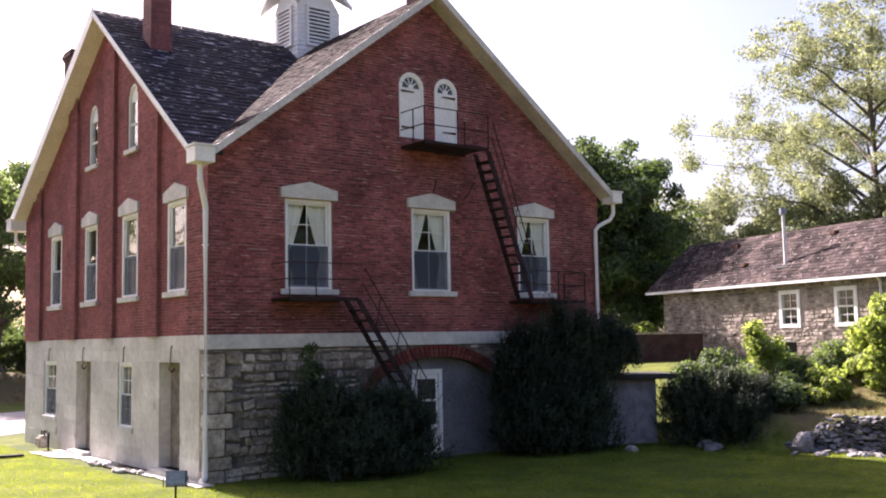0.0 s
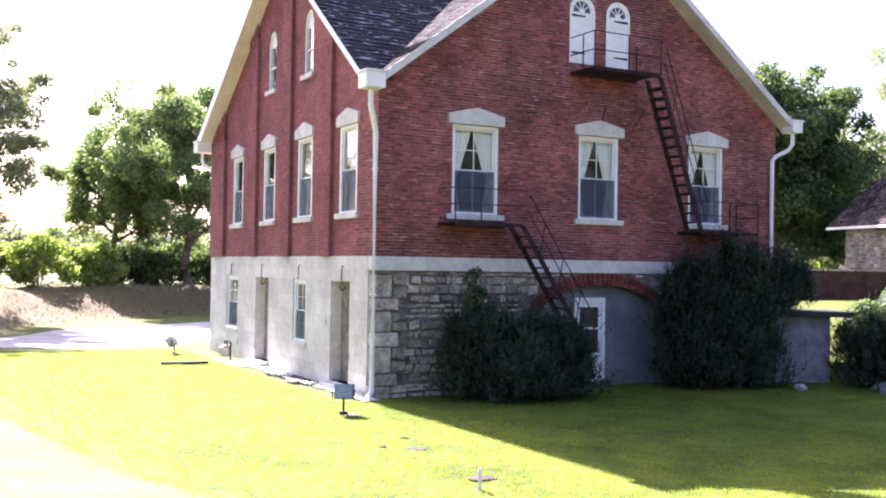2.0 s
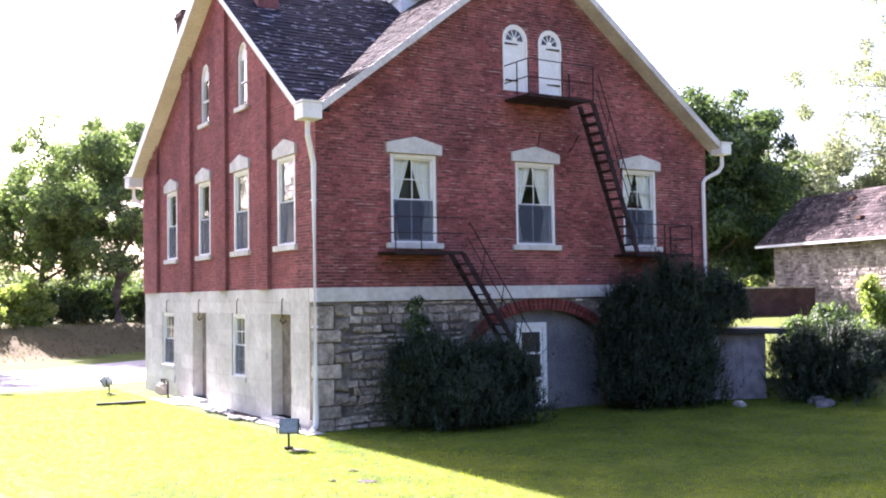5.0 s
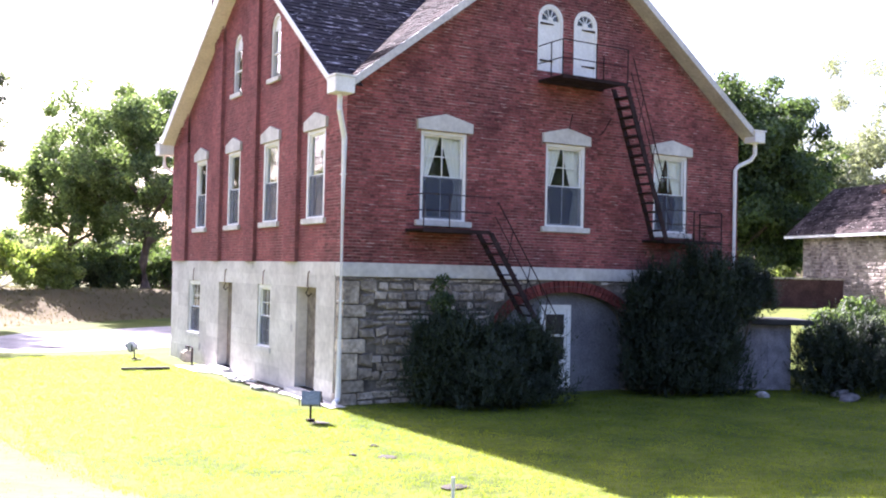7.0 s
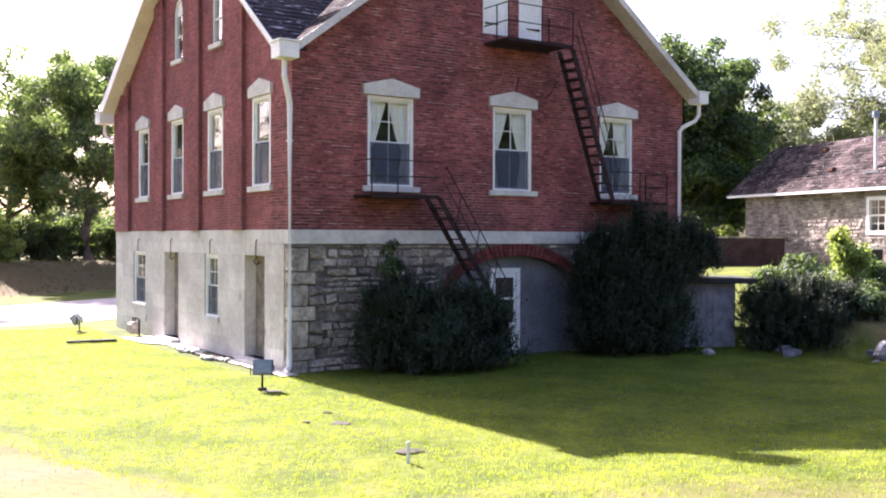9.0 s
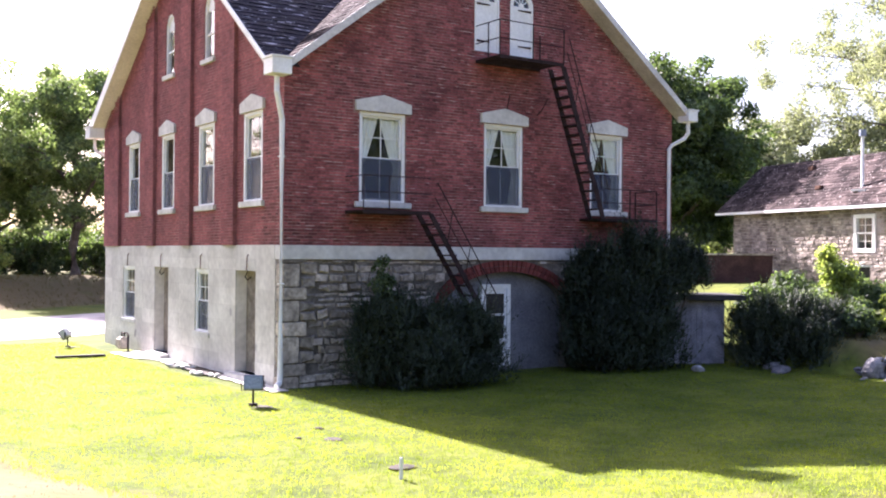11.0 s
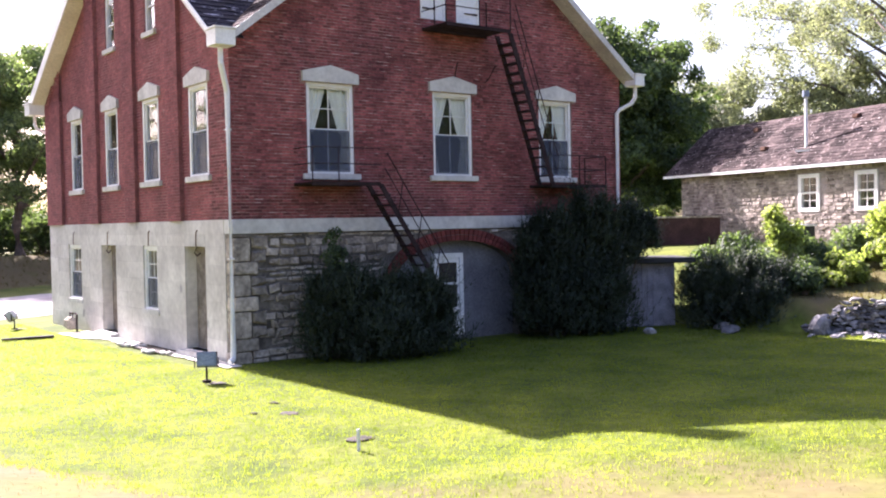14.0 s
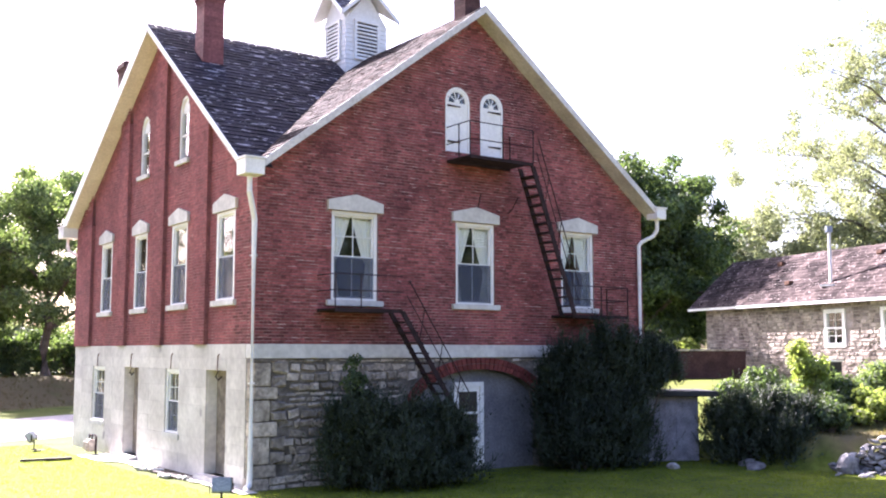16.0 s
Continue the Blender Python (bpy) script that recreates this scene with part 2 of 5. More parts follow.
def ground_mat():
    """Mown lawn, with dry straw on the slopes."""
    m = mat("lawn_grass", (0.056, 0.080, 0.014), (0.126, 0.145, 0.023), rough=0.95, spec=0.12, scale=0.7, fine=5, bump=0.8, detail_dark=0.25)
    n, l = m.node_tree.nodes, m.node_tree.links
    b = n["Principled BSDF"]
    green = b.inputs["Base Color"].links[0].from_socket
    at = n.new("ShaderNodeAttribute")
    at.attribute_name = "dry"
    no = n.new("ShaderNodeTexNoise")
    no.inputs["Scale"].default_value, no.inputs["Detail"].default_value = 0.8, 6
    geo = n.new("ShaderNodeNewGeometry")
    l.new(geo.outputs["Position"], no.inputs["Vector"])
    s = n.new("ShaderNodeMath")
    s.operation = "ADD"
    l.new(at.outputs["Fac"], s.inputs[0])
    l.new(no.outputs["Fac"], s.inputs[1])
    r = n.new("ShaderNodeMapRange")
    r.inputs[1].default_value, r.inputs[2].default_value = 0.68, 1.25
    l.new(s.outputs[0], r.inputs[0])
    dry = n.new("ShaderNodeMix")
    dry.data_type = "RGBA"
    dry.inputs["A"].default_value, dry.inputs["B"].default_value = (0.112, 0.088, 0.044, 1), (0.180, 0.143, 0.074, 1)
    f2 = n.new("ShaderNodeTexNoise")
    f2.inputs["Scale"].default_value, f2.inputs["Detail"].default_value = 7, 5
    l.new(geo.outputs["Position"], f2.inputs["Vector"])
    l.new(f2.outputs["Fac"], dry.inputs["Factor"])
    mx = n.new("ShaderNodeMix")
    mx.data_type = "RGBA"
    l.new(r.outputs[0], mx.inputs["Factor"])
    l.new(green, mx.inputs["A"])
    l.new(dry.outputs["Result"], mx.inputs["B"])
    l.new(mx.outputs["Result"], b.inputs["Base Color"])
    return m


GROUND = ground_mat()


# ---- building helpers ----
def mesh_ob(name, bm, material, parent=None, label=""):
    me = bpy.data.meshes.new(name)
    bm.to_mesh(me)
    bm.free()
    me.materials.append(material)
    ob = new(name, me)
    if parent is not None:
        ob.parent = parent
    if label:
        ob["label"] = label
    return ob


part = mesh_ob


def thing(name, label, category, at=(0, 0, 0), rz=0.0, group="", kind=""):
    ob = new(name)
    ob.empty_display_size = 0.2
    ob.matrix_basis = pose(*at, 0, 0, rz)
    return tagged(ob, label, category, group, kind)


def box(bm, x0, x1, y0, y1, z0, z1):
    v = [bm.verts.new(p) for p in ((x0, y0, z0), (x1, y0, z0), (x1, y1, z0), (x0, y1, z0), (x0, y0, z1), (x1, y0, z1), (x1, y1, z1), (x0, y1, z1))]
    for q in ((3, 2, 1, 0), (4, 5, 6, 7), (0, 1, 5, 4), (1, 2, 6, 5), (2, 3, 7, 6), (3, 0, 4, 7)):
        bm.faces.new([v[i] for i in q])


def bbox(x0, x1, y0, y1, z0, z1, bevel=0.0):
    bm = bmesh.new()
    box(bm, x0, x1, y0, y1, z0, z1)
    if bevel:
        bmesh.ops.bevel(bm, geom=list(bm.edges), offset=bevel, segments=2, affect="EDGES")
    return bm


def prism(bm, pts, d0, d1, axis="y"):
    """A polygon of (u, z), drawn out from d0 to d1 along axis."""
    def put(u, z, d):
        return bm.verts.new((u, d, z) if axis == "y" else (d, u, z))
    a, b = [put(u, z, d0) for u, z in pts], [put(u, z, d1) for u, z in pts]
    fs = [bm.faces.new(a), bm.faces.new(b[::-1])]
    for i in range(len(pts)):
        j = (i + 1) % len(pts)
        fs.append(bm.faces.new((a[j], a[i], b[i], b[j])))
    bmesh.ops.recalc_face_normals(bm, faces=fs)


def bprism(pts, d0, d1, axis="y"):
    bm = bmesh.new()
    prism(bm, pts, d0, d1, axis)
    return bm


def tube(bm, pts, radii, seg=8):
    """A tube through pts; radii one number or one per point."""
    pts = [Vector(p) for p in pts]
    if not isinstance(radii, (list, tuple)):
        radii = [radii] * len(pts)
    rings = []
    for i, p in enumerate(pts):
        d = (pts[min(i + 1, len(pts) - 1)] - pts[max(i - 1, 0)]).normalized()
        q = d.to_track_quat("Z", "Y")
        rings.append([bm.verts.new(p + q @ Vector((math.cos(a) * radii[i], math.sin(a) * radii[i], 0))) for a in (2 * math.pi * k / seg for k in range(seg))])
    for a, b in zip(rings, rings[1:]):
        for k in range(seg):
            bm.faces.new((a[k], a[(k + 1) % seg], b[(k + 1) % seg], b[k]))
    bm.faces.new(rings[0][::-1])
    bm.faces.new(rings[-1])


def btube(pts, r, seg=8):
    bm = bmesh.new()
    tube(bm, pts, r, seg)
    return bm


# ---- ground ----
def sm(a, b, x):
    t = min(1.0, max(0.0, (x - a) / (b - a)))
    return t * t * (3 - 2 * t)


TOE = [(-8.9, 22.0), (-8.3, 12.0), (-7.8, 3.0), (-6.9, -3.0), (-6.2, -6.6), (-5.3, -9.6), (-3.0, -12.6), (1.5, -15.0), (9.0, -18.0), (40.0, -26.0)]
BANK = [(-40.0, 10.0), (-12.0, 15.5), (-8.9, 17.5), (-6.5, 22.0), (-4.0, 29.0), (0.0, 34.0), (8.0, 39.0), (30.0, 46.0), (90.0, 60.0)]


def side(line, x, y):
    """Signed distance to a polyline, positive to the left of its run."""
    best, sign = 1e9, 1
    for (ax, ay), (bx, by) in zip(line, line[1:]):
        dx, dy = bx - ax, by - ay
        t = min(1.0, max(0.0, ((x - ax) * dx + (y - ay) * dy) / (dx * dx + dy * dy)))
        d = math.hypot(x - ax - t * dx, y - ay - t * dy)
        if d < best:
            best, sign = d, (1 if dx * (y - ay) - dy * (x - ax) > 0 else -1)
    return best * sign


def terrace(x, y):
    return min((x - 14.0) * 0.88 + (y + 5.35) * 0.47, x - 13.6)


def ground_z(x, y):
    z = 0.0
    s = -side(TOE, x, y)
    if s > 0:
        z = max(z, 1.5 * sm(-0.3, 11.0, s) + 0.12 * sm(0, 0.9, s))
    b = side(BANK, x, y)
    if b > 0:
        z = max(z, (1.5 + 0.35 * noise.noise(Vector((x * 0.35, y * 0.2, 3)))) * sm(0, 6.0 + 1.5 * noise.noise(Vector((x * 0.3, 7, 0))), b) + 0.004 * max(0, b - 4))
    if x > -6:
        z = max(z, 0.28 * sm(-9.5, -14.0, y) * sm(-6, -2, x))
    d = terrace(x, y)
    if d > 0:
        z = max(z, 0.85 * sm(0.0, 0.7, d) + 1.15 * sm(0.7, 9.0, d))
    if -1 < x < 13.5 and -1 < y < 15:
        return z
    return z + 0.05 * noise.noise(Vector((x * 0.25, y * 0.25, 0))) * sm(0.3, 2.5, max(-x, -y, x - 13, y - 14))


def dryness(x, y):
    s = -side(TOE, x, y)
    b = side(BANK, x, y)
    d = 0.62 * sm(-0.5, 1.2, s) if s > -0.5 else 0.0
    if y < -9 and x > -4:
        d = max(d, 0.42 * sm(-2.6, 0.4, s))
    if b > -1.0:
        d = max(d, 0.8 * sm(-0.5, 1.0, b) * (1 - 0.5 * sm(5, 9, b)))
    if terrace(x, y) > 0.3:
        d = max(d, 0.55 * sm(-1.5, -4.5, y))
    return d


def steps(lo, hi, step, far):
    out, v, g = [], hi, step
    fine = [lo + i * step for i in range(int((hi - lo) / step) + 1)]
    left, right, g = [], [], step
    a, b = fine[0], fine[-1]
    while b < far or a > -far:
        g *= 1.25
        a, b = a - g, b + g
        left.insert(0, a)
        right.append(b)
    return left + fine + right


gx, gy = steps(-16, 30, 0.45, 1500), steps(-24, 46, 0.45, 1500)
verts = [(x, y, ground_z(x, y)) for y in gy for x in gx]
nx = len(gx)
faces = [(j * nx + i, j * nx + i + 1, (j + 1) * nx + i + 1, (j + 1) * nx + i) for j in range(len(gy) - 1) for i in range(nx - 1)]
gme = bpy.data.meshes.new("ground")
gme.from_pydata(verts, [], faces)
gme.materials.append(GROUND)
da = gme.attributes.new("dry", "FLOAT", "POINT")
da.data.foreach_set("value", [dryness(x, y) for x, y, _ in verts])
for p in gme.polygons:
    p.use_smooth = True
tagged(new("ground", gme), "mown sunlit lawn with dry straw-coloured banks", "lawn", kind="structure")


def drape(name, pts_fn, rows, cols, lift, material, label, category):
    """A thin sheet that lies on the ground."""
    vs = []
    for j in range(rows + 1):
        for i in range(cols + 1):
            x, y = pts_fn(i / cols, j / rows)
            vs.append((x, y, ground_z(x, y) + lift))
    fs = [(j * (cols + 1) + i, j * (cols + 1) + i + 1, (j + 1) * (cols + 1) + i + 1, (j + 1) * (cols + 1) + i) for j in range(rows) for i in range(cols)]
    me = bpy.data.meshes.new(name)
    me.from_pydata(vs, [], fs)
    me.materials.append(material)
    return tagged(new(name, me), label, category, kind="structure")


def road_pts(u, v):
    x = -8.6 + u * 48
    mid = 20.0 + 4.5 * sm(-4, 8, x) + 6 * sm(8, 30, x)
    near = mid - 4.0 + 1.2 * sm(-3, -9, x)
    far = mid + 6.0 * sm(-7.5, -2.0, x) + 0.6
    return x, near + (far - near) * v


drape("road", road_pts, 14, 80, 0.02, GRAVEL, "pale gravel driveway curving past the house", "driveway")


# ---- the brick house ----
W, L = 12.75, 13.95          # gable front along x, side along y
BAND_T, BAND_B = 3.30, 2.97
EAVE = 7.35
RX, RY, RZ = 6.37, 6.45, 12.25   # ridge crossing
T = 0.40


def front_top(x):
    return 7.41 + (RZ + 0.01 - 7.41) * (1 - abs(x - RX) / (RX if x < RX else W - RX))


def left_top(y):
    return 7.41 + (RZ + 0.01 - 7.41) * (y / RY if y < RY else (L - y) / (L - RY))


def wall_columns(breaks, z0, top, holes, d0, d1, axis):
    """A wall of upright columns between breaks; holes: (u0, u1, zlow, zhigh(u))."""
    bm = bmesh.new()
    us = set(breaks)
    for u0, u1, _, zf in holes:
        us |= {u0, u1}
        if zf(u0) != zf((u0 + u1) / 2):
            us |= {u0 + (u1 - u0) * k / 10 for k in range(11)}
    us = sorted(us)
    for a, b in zip(us, us[1:]):
        if b - a < 1e-5:
            continue
        mid = (a + b) / 2
        low = (z0, z0)
        for u0, u1, zl, zf in sorted((h for h in holes if h[0] < mid < h[1]), key=lambda h: h[2]):
            prism(bm, [(a, low[0]), (b, low[1]), (b, zl), (a, zl)], d0, d1, axis)
            low = (zf(a), zf(b))
        prism(bm, [(a, low[0]), (b, low[1]), (b, top(b)), (a, top(a))], d0, d1, axis)
    bmesh.ops.remove_doubles(bm, verts=list(bm.verts), dist=1e-4)
    return bm


def flat(z):
    return lambda u: z


def arch(u0, u1, zs):
    """The height over u of a round arch that springs from zs."""
    c, r = (u0 + u1) / 2, (u1 - u0) / 2
    return lambda u: zs + math.sqrt(max(0.0, r * r - (u - c) ** 2)) + 1e-4


FRONT_WIN = [(1.98, 3.29), (5.72, 7.02), (9.45, 10.72)]
LEFT_WIN = [(1.18, 2.28), (4.22, 5.33), (7.28, 8.32), (10.45, 11.5)]
WZ0, WZ1 = 4.37, 6.55
ATTIC_WIN = [(4.30, 5.02), (7.36, 8.10)]
AZ0, AZS = 8.30, 9.70
ATTIC_DOOR = [(5.38, 6.18), (6.55, 7.33)]
DZ0, DZS = 8.42, 9.78
BASE_WIN = [(4.50, 5.46), (10.75, 11.95)]
BASE_DOOR = [(1.46, 2.67), (7.62, 8.84)]
PILASTERS = [(2.72, 3.50), (5.78, 6.56), (8.86, 9.66), (12.35, 13.95)]

house = thing("house", "red brick house on a pale stone basement with cross gables", "house")
front_holes = [(a, b, WZ0, flat(WZ1)) for a, b in FRONT_WIN] + [(a, b, DZ0, arch(a, b, DZS)) for a, b in ATTIC_DOOR]
left_holes = [(a, b, WZ0, flat(WZ1)) for a, b in LEFT_WIN] + [(a, b, AZ0, arch(a, b, AZS)) for a, b in ATTIC_WIN]
wall_front = part("brick_wall", wall_columns([0, RX, W], BAND_T, front_top, front_holes, 0.0, T, "y"), MORTAR, house, "red brick gable wall")
wall_left = part("brick_wall", wall_columns([T, RY, L], BAND_T, left_top, left_holes, 0.0, T, "x"), MORTAR_SIDE, house, "sunlit red brick side wall")
part("brick_wall", bbox(W - T, W, T, L, BAND_T, EAVE), BRICK_ONE, house)
part("brick_wall", wall_columns([T, RX, W - T], BAND_T, front_top, [], L - T, L, "y"), BRICK_ONE, house)
# basement
bl_holes = [(a, b, 0.98, flat(2.66)) for a, b in BASE_WIN] + [(a, b, 0.14, flat(2.70)) for a, b in BASE_DOOR]
base_left = part("basement_wall", wall_columns([0.35, L], -0.5, flat(BAND_B), bl_holes, 0.02, T + 0.25, "x"), LIME, house, "pale dressed limestone basement wall")
ARX0, ARX1, ARZ = 4.45, 8.60, 1.62


def arch_in(x):
    c, r = (ARX0 + ARX1) / 2, (ARX1 - ARX0) / 2
    return ARZ + 1.03 * math.sqrt(max(0.0, 1 - ((x - c) / r) ** 2))


us = [ARX0 + (ARX1 - ARX0) * k / 24 for k in range(25)]
base_front = part("basement_wall", wall_columns([0, W] + us, -0.5, flat(BAND_B), [(ARX0, ARX1, -0.45, arch_in)], 0.05, T + 0.2, "y"), RUBBLE_JOINT, house, "rubble limestone basement wall")
part("basement_wall", bbox(W - T, W, T + 0.2, L, -0.5, BAND_B), RUBBLE, house)
part("basement_wall", bbox(T, W - T, L - T, L, -0.5, BAND_B), RUBBLE, house)
part("stone_band", bbox(-0.03, W + 0.03, -0.04, T, BAND_B, BAND_T, 0.012), LIME_TRIM, house, "weathered limestone belt course")
part("stone_band", bbox(-0.034, T, T, L + 0.03, BAND_B, BAND_T + 0.003, 0.004), LIME, house, "flush sunlit limestone top course")
# pilasters on the side wall, stepped at the head
for a, b in PILASTERS:
    top = min(left_top(a), left_top(b)) - 0.12
    part("pilaster", bbox(-0.10, 0.0, a, b, BAND_T, top), CHIMNEY, house)
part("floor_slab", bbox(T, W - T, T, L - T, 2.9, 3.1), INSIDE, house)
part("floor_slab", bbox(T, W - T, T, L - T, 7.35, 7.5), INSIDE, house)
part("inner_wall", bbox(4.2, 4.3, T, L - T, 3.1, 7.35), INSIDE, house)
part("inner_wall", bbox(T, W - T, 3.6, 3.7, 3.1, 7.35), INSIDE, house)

# bricks, laid course by course
COURSE, BL = 0.0762, 0.215


def lay_bricks(u0, u1, z0, top, holes, seedv, near):
    """(u, z) of each brick; those where near(u, z) holds come second."""
    rng = random.Random(seedv)
    many, few = [], []
    for r in range(int((RZ - z0) / COURSE)):
        z = z0 + r * COURSE + COURSE / 2
        u = u0 + (0.0 if r % 2 else -BL / 2)
        header = r % 7 == 6
        step = BL / 2 if header else BL
        while u < u1 - 0.02:
            a, b = max(u, u0) + 0.002, min(u + step, u1) - 0.002
            u += step
            if b - a < 0.04:
                continue
            mid = (a + b) / 2
            if z > top(a) - 0.05 or z > top(b) - 0.05:
                continue
            if any(h[0] - 0.02 < b and a < h[1] + 0.02 and h[2] - 0.02 < z < max(h[3](mid), h[3](min(max(a, h[0]), h[1])), h[3](max(min(b, h[1]), h[0]))) + 0.03 for h in holes):
                if not any(h[0] > a + 0.06 or h[1] < b - 0.06 for h in holes if h[0] - 0.02 < b and a < h[1] + 0.02):
                    continue
                for h in holes:
                    if h[0] - 0.02 < b and a < h[1] + 0.02 and h[2] - 0.02 < z < h[3](mid) + 0.03:
                        if a < h[0]:
                            b = h[0] - 0.005
                        else:
                            a = h[1] + 0.005
                if b - a < 0.03:
                    continue
            item = (a, b, z, rng.uniform(0.002, 0.009))
            (few if near(mid, z) and len(few) < 300 and b - a > 0.18 else many).append(item)
    return many, few


def brick_mesh(items, surface, axis):
    vs, fs = [], []
    for a, b, z, p in items:
        lo, hi = z - COURSE / 2 + 0.0085, z + COURSE / 2 - 0.0085
        n = len(vs)
        c = 0.003
        for u, zz, d in ((a, lo, 0.01), (b, lo, 0.01), (b, hi, 0.01), (a, hi, 0.01), (a + c, lo + c, -p), (b - c, lo + c, -p), (b - c, hi - c, -p), (a + c, hi - c, -p)):
            dd = surface(u) + d
            vs.append((u, dd, zz) if axis == "y" else (dd, u, zz))
        for q in ((4, 5, 6, 7), (0, 1, 5, 4), (1, 2, 6, 5), (2, 3, 7, 6), (3, 0, 4, 7)):
            fs.append(tuple(n + i for i in (q if axis == "y" else q[::-1])))
    return vs, fs


def bricks_on(wall, u0, u1, top, holes, surface, axis, seedv, near, material=BRICK):
    many, few = lay_bricks(u0, u1, BAND_T, top, holes, seedv, near)
    vs, fs = brick_mesh(many, surface, axis)
    me = bpy.data.meshes.new("brickwork")
    me.from_pydata(vs, [], fs)
    me.materials.append(material)
    ob = new("brickwork", me)
    ob.parent = wall
    ob["kind"] = "stuff"
    one = None
    for a, b, z, p in few:
        if one is None:
            vs, fs = brick_mesh([(-BL / 2 + 0.002, BL / 2 - 0.002, 0, 0.006)], flat(0), axis)
            one = bpy.data.meshes.new("brick")
            one.from_pydata(vs, [], fs)
            one.materials.append(BRICK_ONE)
        ob = new("brick", one)
        ob.parent = wall
        mid = (a + b) / 2
        k = (b - a) / (BL - 0.004)
        d = surface(mid) - p + 0.006
        ob.matrix_basis = Matrix.LocRotScale((mid, d, z) if axis == "y" else (d, mid, z), None, (k, 1, 1) if axis == "y" else (1, k, 1))


def left_surface(y):
    return -0.10 if any(a <= y <= b for a, b in PILASTERS) else 0.0



# stone trim, sashes, glass and curtains
def window_unit(at, rz, w, h, n_mid=1, lintel=True, deep=0.12, sill_w=0.14, label="white two-sash window under a gabled stone lintel", sill_mat=None):
    """Local: x along the wall, -y outwards, origin at the sill's middle."""
    sill_mat = sill_mat or LIME_TRIM
    win = thing("window", label, "window", at, rz, group="windows of the house")
    f = 0.085
    hw = w / 2
    bm = bmesh.new()
    box(bm, -hw, -hw + f, deep - 0.09, deep + 0.06, 0, h)
    box(bm, hw - f, hw, deep - 0.09, deep + 0.06, 0, h)
    box(bm, -hw + f, hw - f, deep - 0.09, deep + 0.06, h - f, h)
    box(bm, -hw + f, hw - f, deep - 0.09, deep + 0.06, 0, 0.05)
    part("frame", bm, WHITE, win)
    mz = h * 0.49
    for name, z0, z1, dy, cols, rows in (("upper_sash", mz - 0.02, h - f, deep - 0.03, 2, 2), ("lower_sash", 0.05, mz + 0.025, deep + 0.01, 2, 2)):
        bm = bmesh.new()
        r = 0.045
        box(bm, -hw + f, -hw + f + r, dy, dy + 0.04, z0, z1)
        box(bm, hw - f - r, hw - f, dy, dy + 0.04, z0, z1)
        box(bm, -hw + f + r, hw - f - r, dy, dy + 0.04, z0, z0 + r)
        box(bm, -hw + f + r, hw - f - r, dy, dy + 0.04, z1 - r, z1)
        if n_mid > 1 or n_mid == 1 and name == "upper_sash":
            box(bm, -0.011, 0.011, dy + 0.008, dy + 0.032, z0 + r, z1 - r)
            zm = (z0 + z1) / 2
            box(bm, -hw + f + r, -0.011, dy + 0.008, dy + 0.032, zm - 0.011, zm + 0.011)
            box(bm, 0.011, hw - f - r, dy + 0.008, dy + 0.032, zm - 0.011, zm + 0.011)
        elif n_mid == 1:
            box(bm, -0.011, 0.011, dy + 0.008, dy + 0.032, z0 + r, z1 - r)
        sash = part(name, bm, WHITE, win)
        pane = part("pane", bbox(-hw + f + r - 0.005, hw - f - r + 0.005, dy + 0.018, dy + 0.022, z0 + r - 0.005, z1 - r + 0.005), GLASS, sash)
        pane.visible_shadow = False
        if name == "lower_sash":
            sc = part("insect_screen", bbox(-hw + f, hw - f, deep - 0.045, deep - 0.042, 0.05, mz), SCREEN, win, "dark insect screen")
            sc.visible_shadow = False
    part("sill", bbox(-hw - sill_w, hw + sill_w, -0.09, deep - 0.02, -0.14, 0.0, 0.012), sill_mat, win, "pale stone sill")
    if not lintel:
        part("sill_block", bbox(-hw * 0.75, hw * 0.75, -0.05, deep - 0.02, -0.26, -0.145, 0.01), sill_mat, win, "stone block under the sill")
    if lintel:
        e = hw + 0.13
        part("lintel", bprism([(-e, h + 0.01), (e, h + 0.01), (e, h + 0.25), (0, h + 0.43), (-e, h + 0.25)], -0.075, 0.05), LIME_TRIM, win, "gabled pale stone lintel")
    return win


def curtain_pair(at, rz, w, h):
    """Tied-back lace curtains: two gathered panels that part in the middle."""
    cur = thing("curtains", "cream lace curtains parted in the middle behind the glass", "curtain", at, rz, group="curtains")
    for s in (-1, 1):
        vs, fs = [], []
        nu, nv = 22, 16
        for j in range(nv + 1):
            v = j / nv
            z = h * (1 - v)
            if v < 0.55:
                k = v / 0.55
                inner = 0.02 + (w / 2 - 0.26) * k ** 1.1
            else:
                inner = w / 2 - 0.17 - 0.12 * sm(0.55, 1.0, v)
            for i in range(nu + 1):
                u = i / nu
                x = inner + (w / 2 - inner) * u
                vs.append((s * x, 0.02 * math.sin(u * 26 + v * 2) + 0.012 * math.sin(u * 55), z))
        for j in range(nv):
            for i in range(nu):
                a = j * (nu + 1) + i
                fs.append((a, a + 1, a + nu + 2, a + nu + 1))
        me = bpy.data.meshes.new("curtain_panel")
        me.from_pydata(vs, [], fs)
        me.materials.append(CLOTH)
        for p in me.polygons:
            p.use_smooth = True
        o = new("curtain_panel", me)
        o.parent = cur
        md = o.modifiers.new("thick", "SOLIDIFY")
        md.thickness = 0.004
    part("rod", btube([(-w / 2, 0.0, h), (w / 2, 0.0, h)], 0.012, 6), WHITE, cur)
    return cur


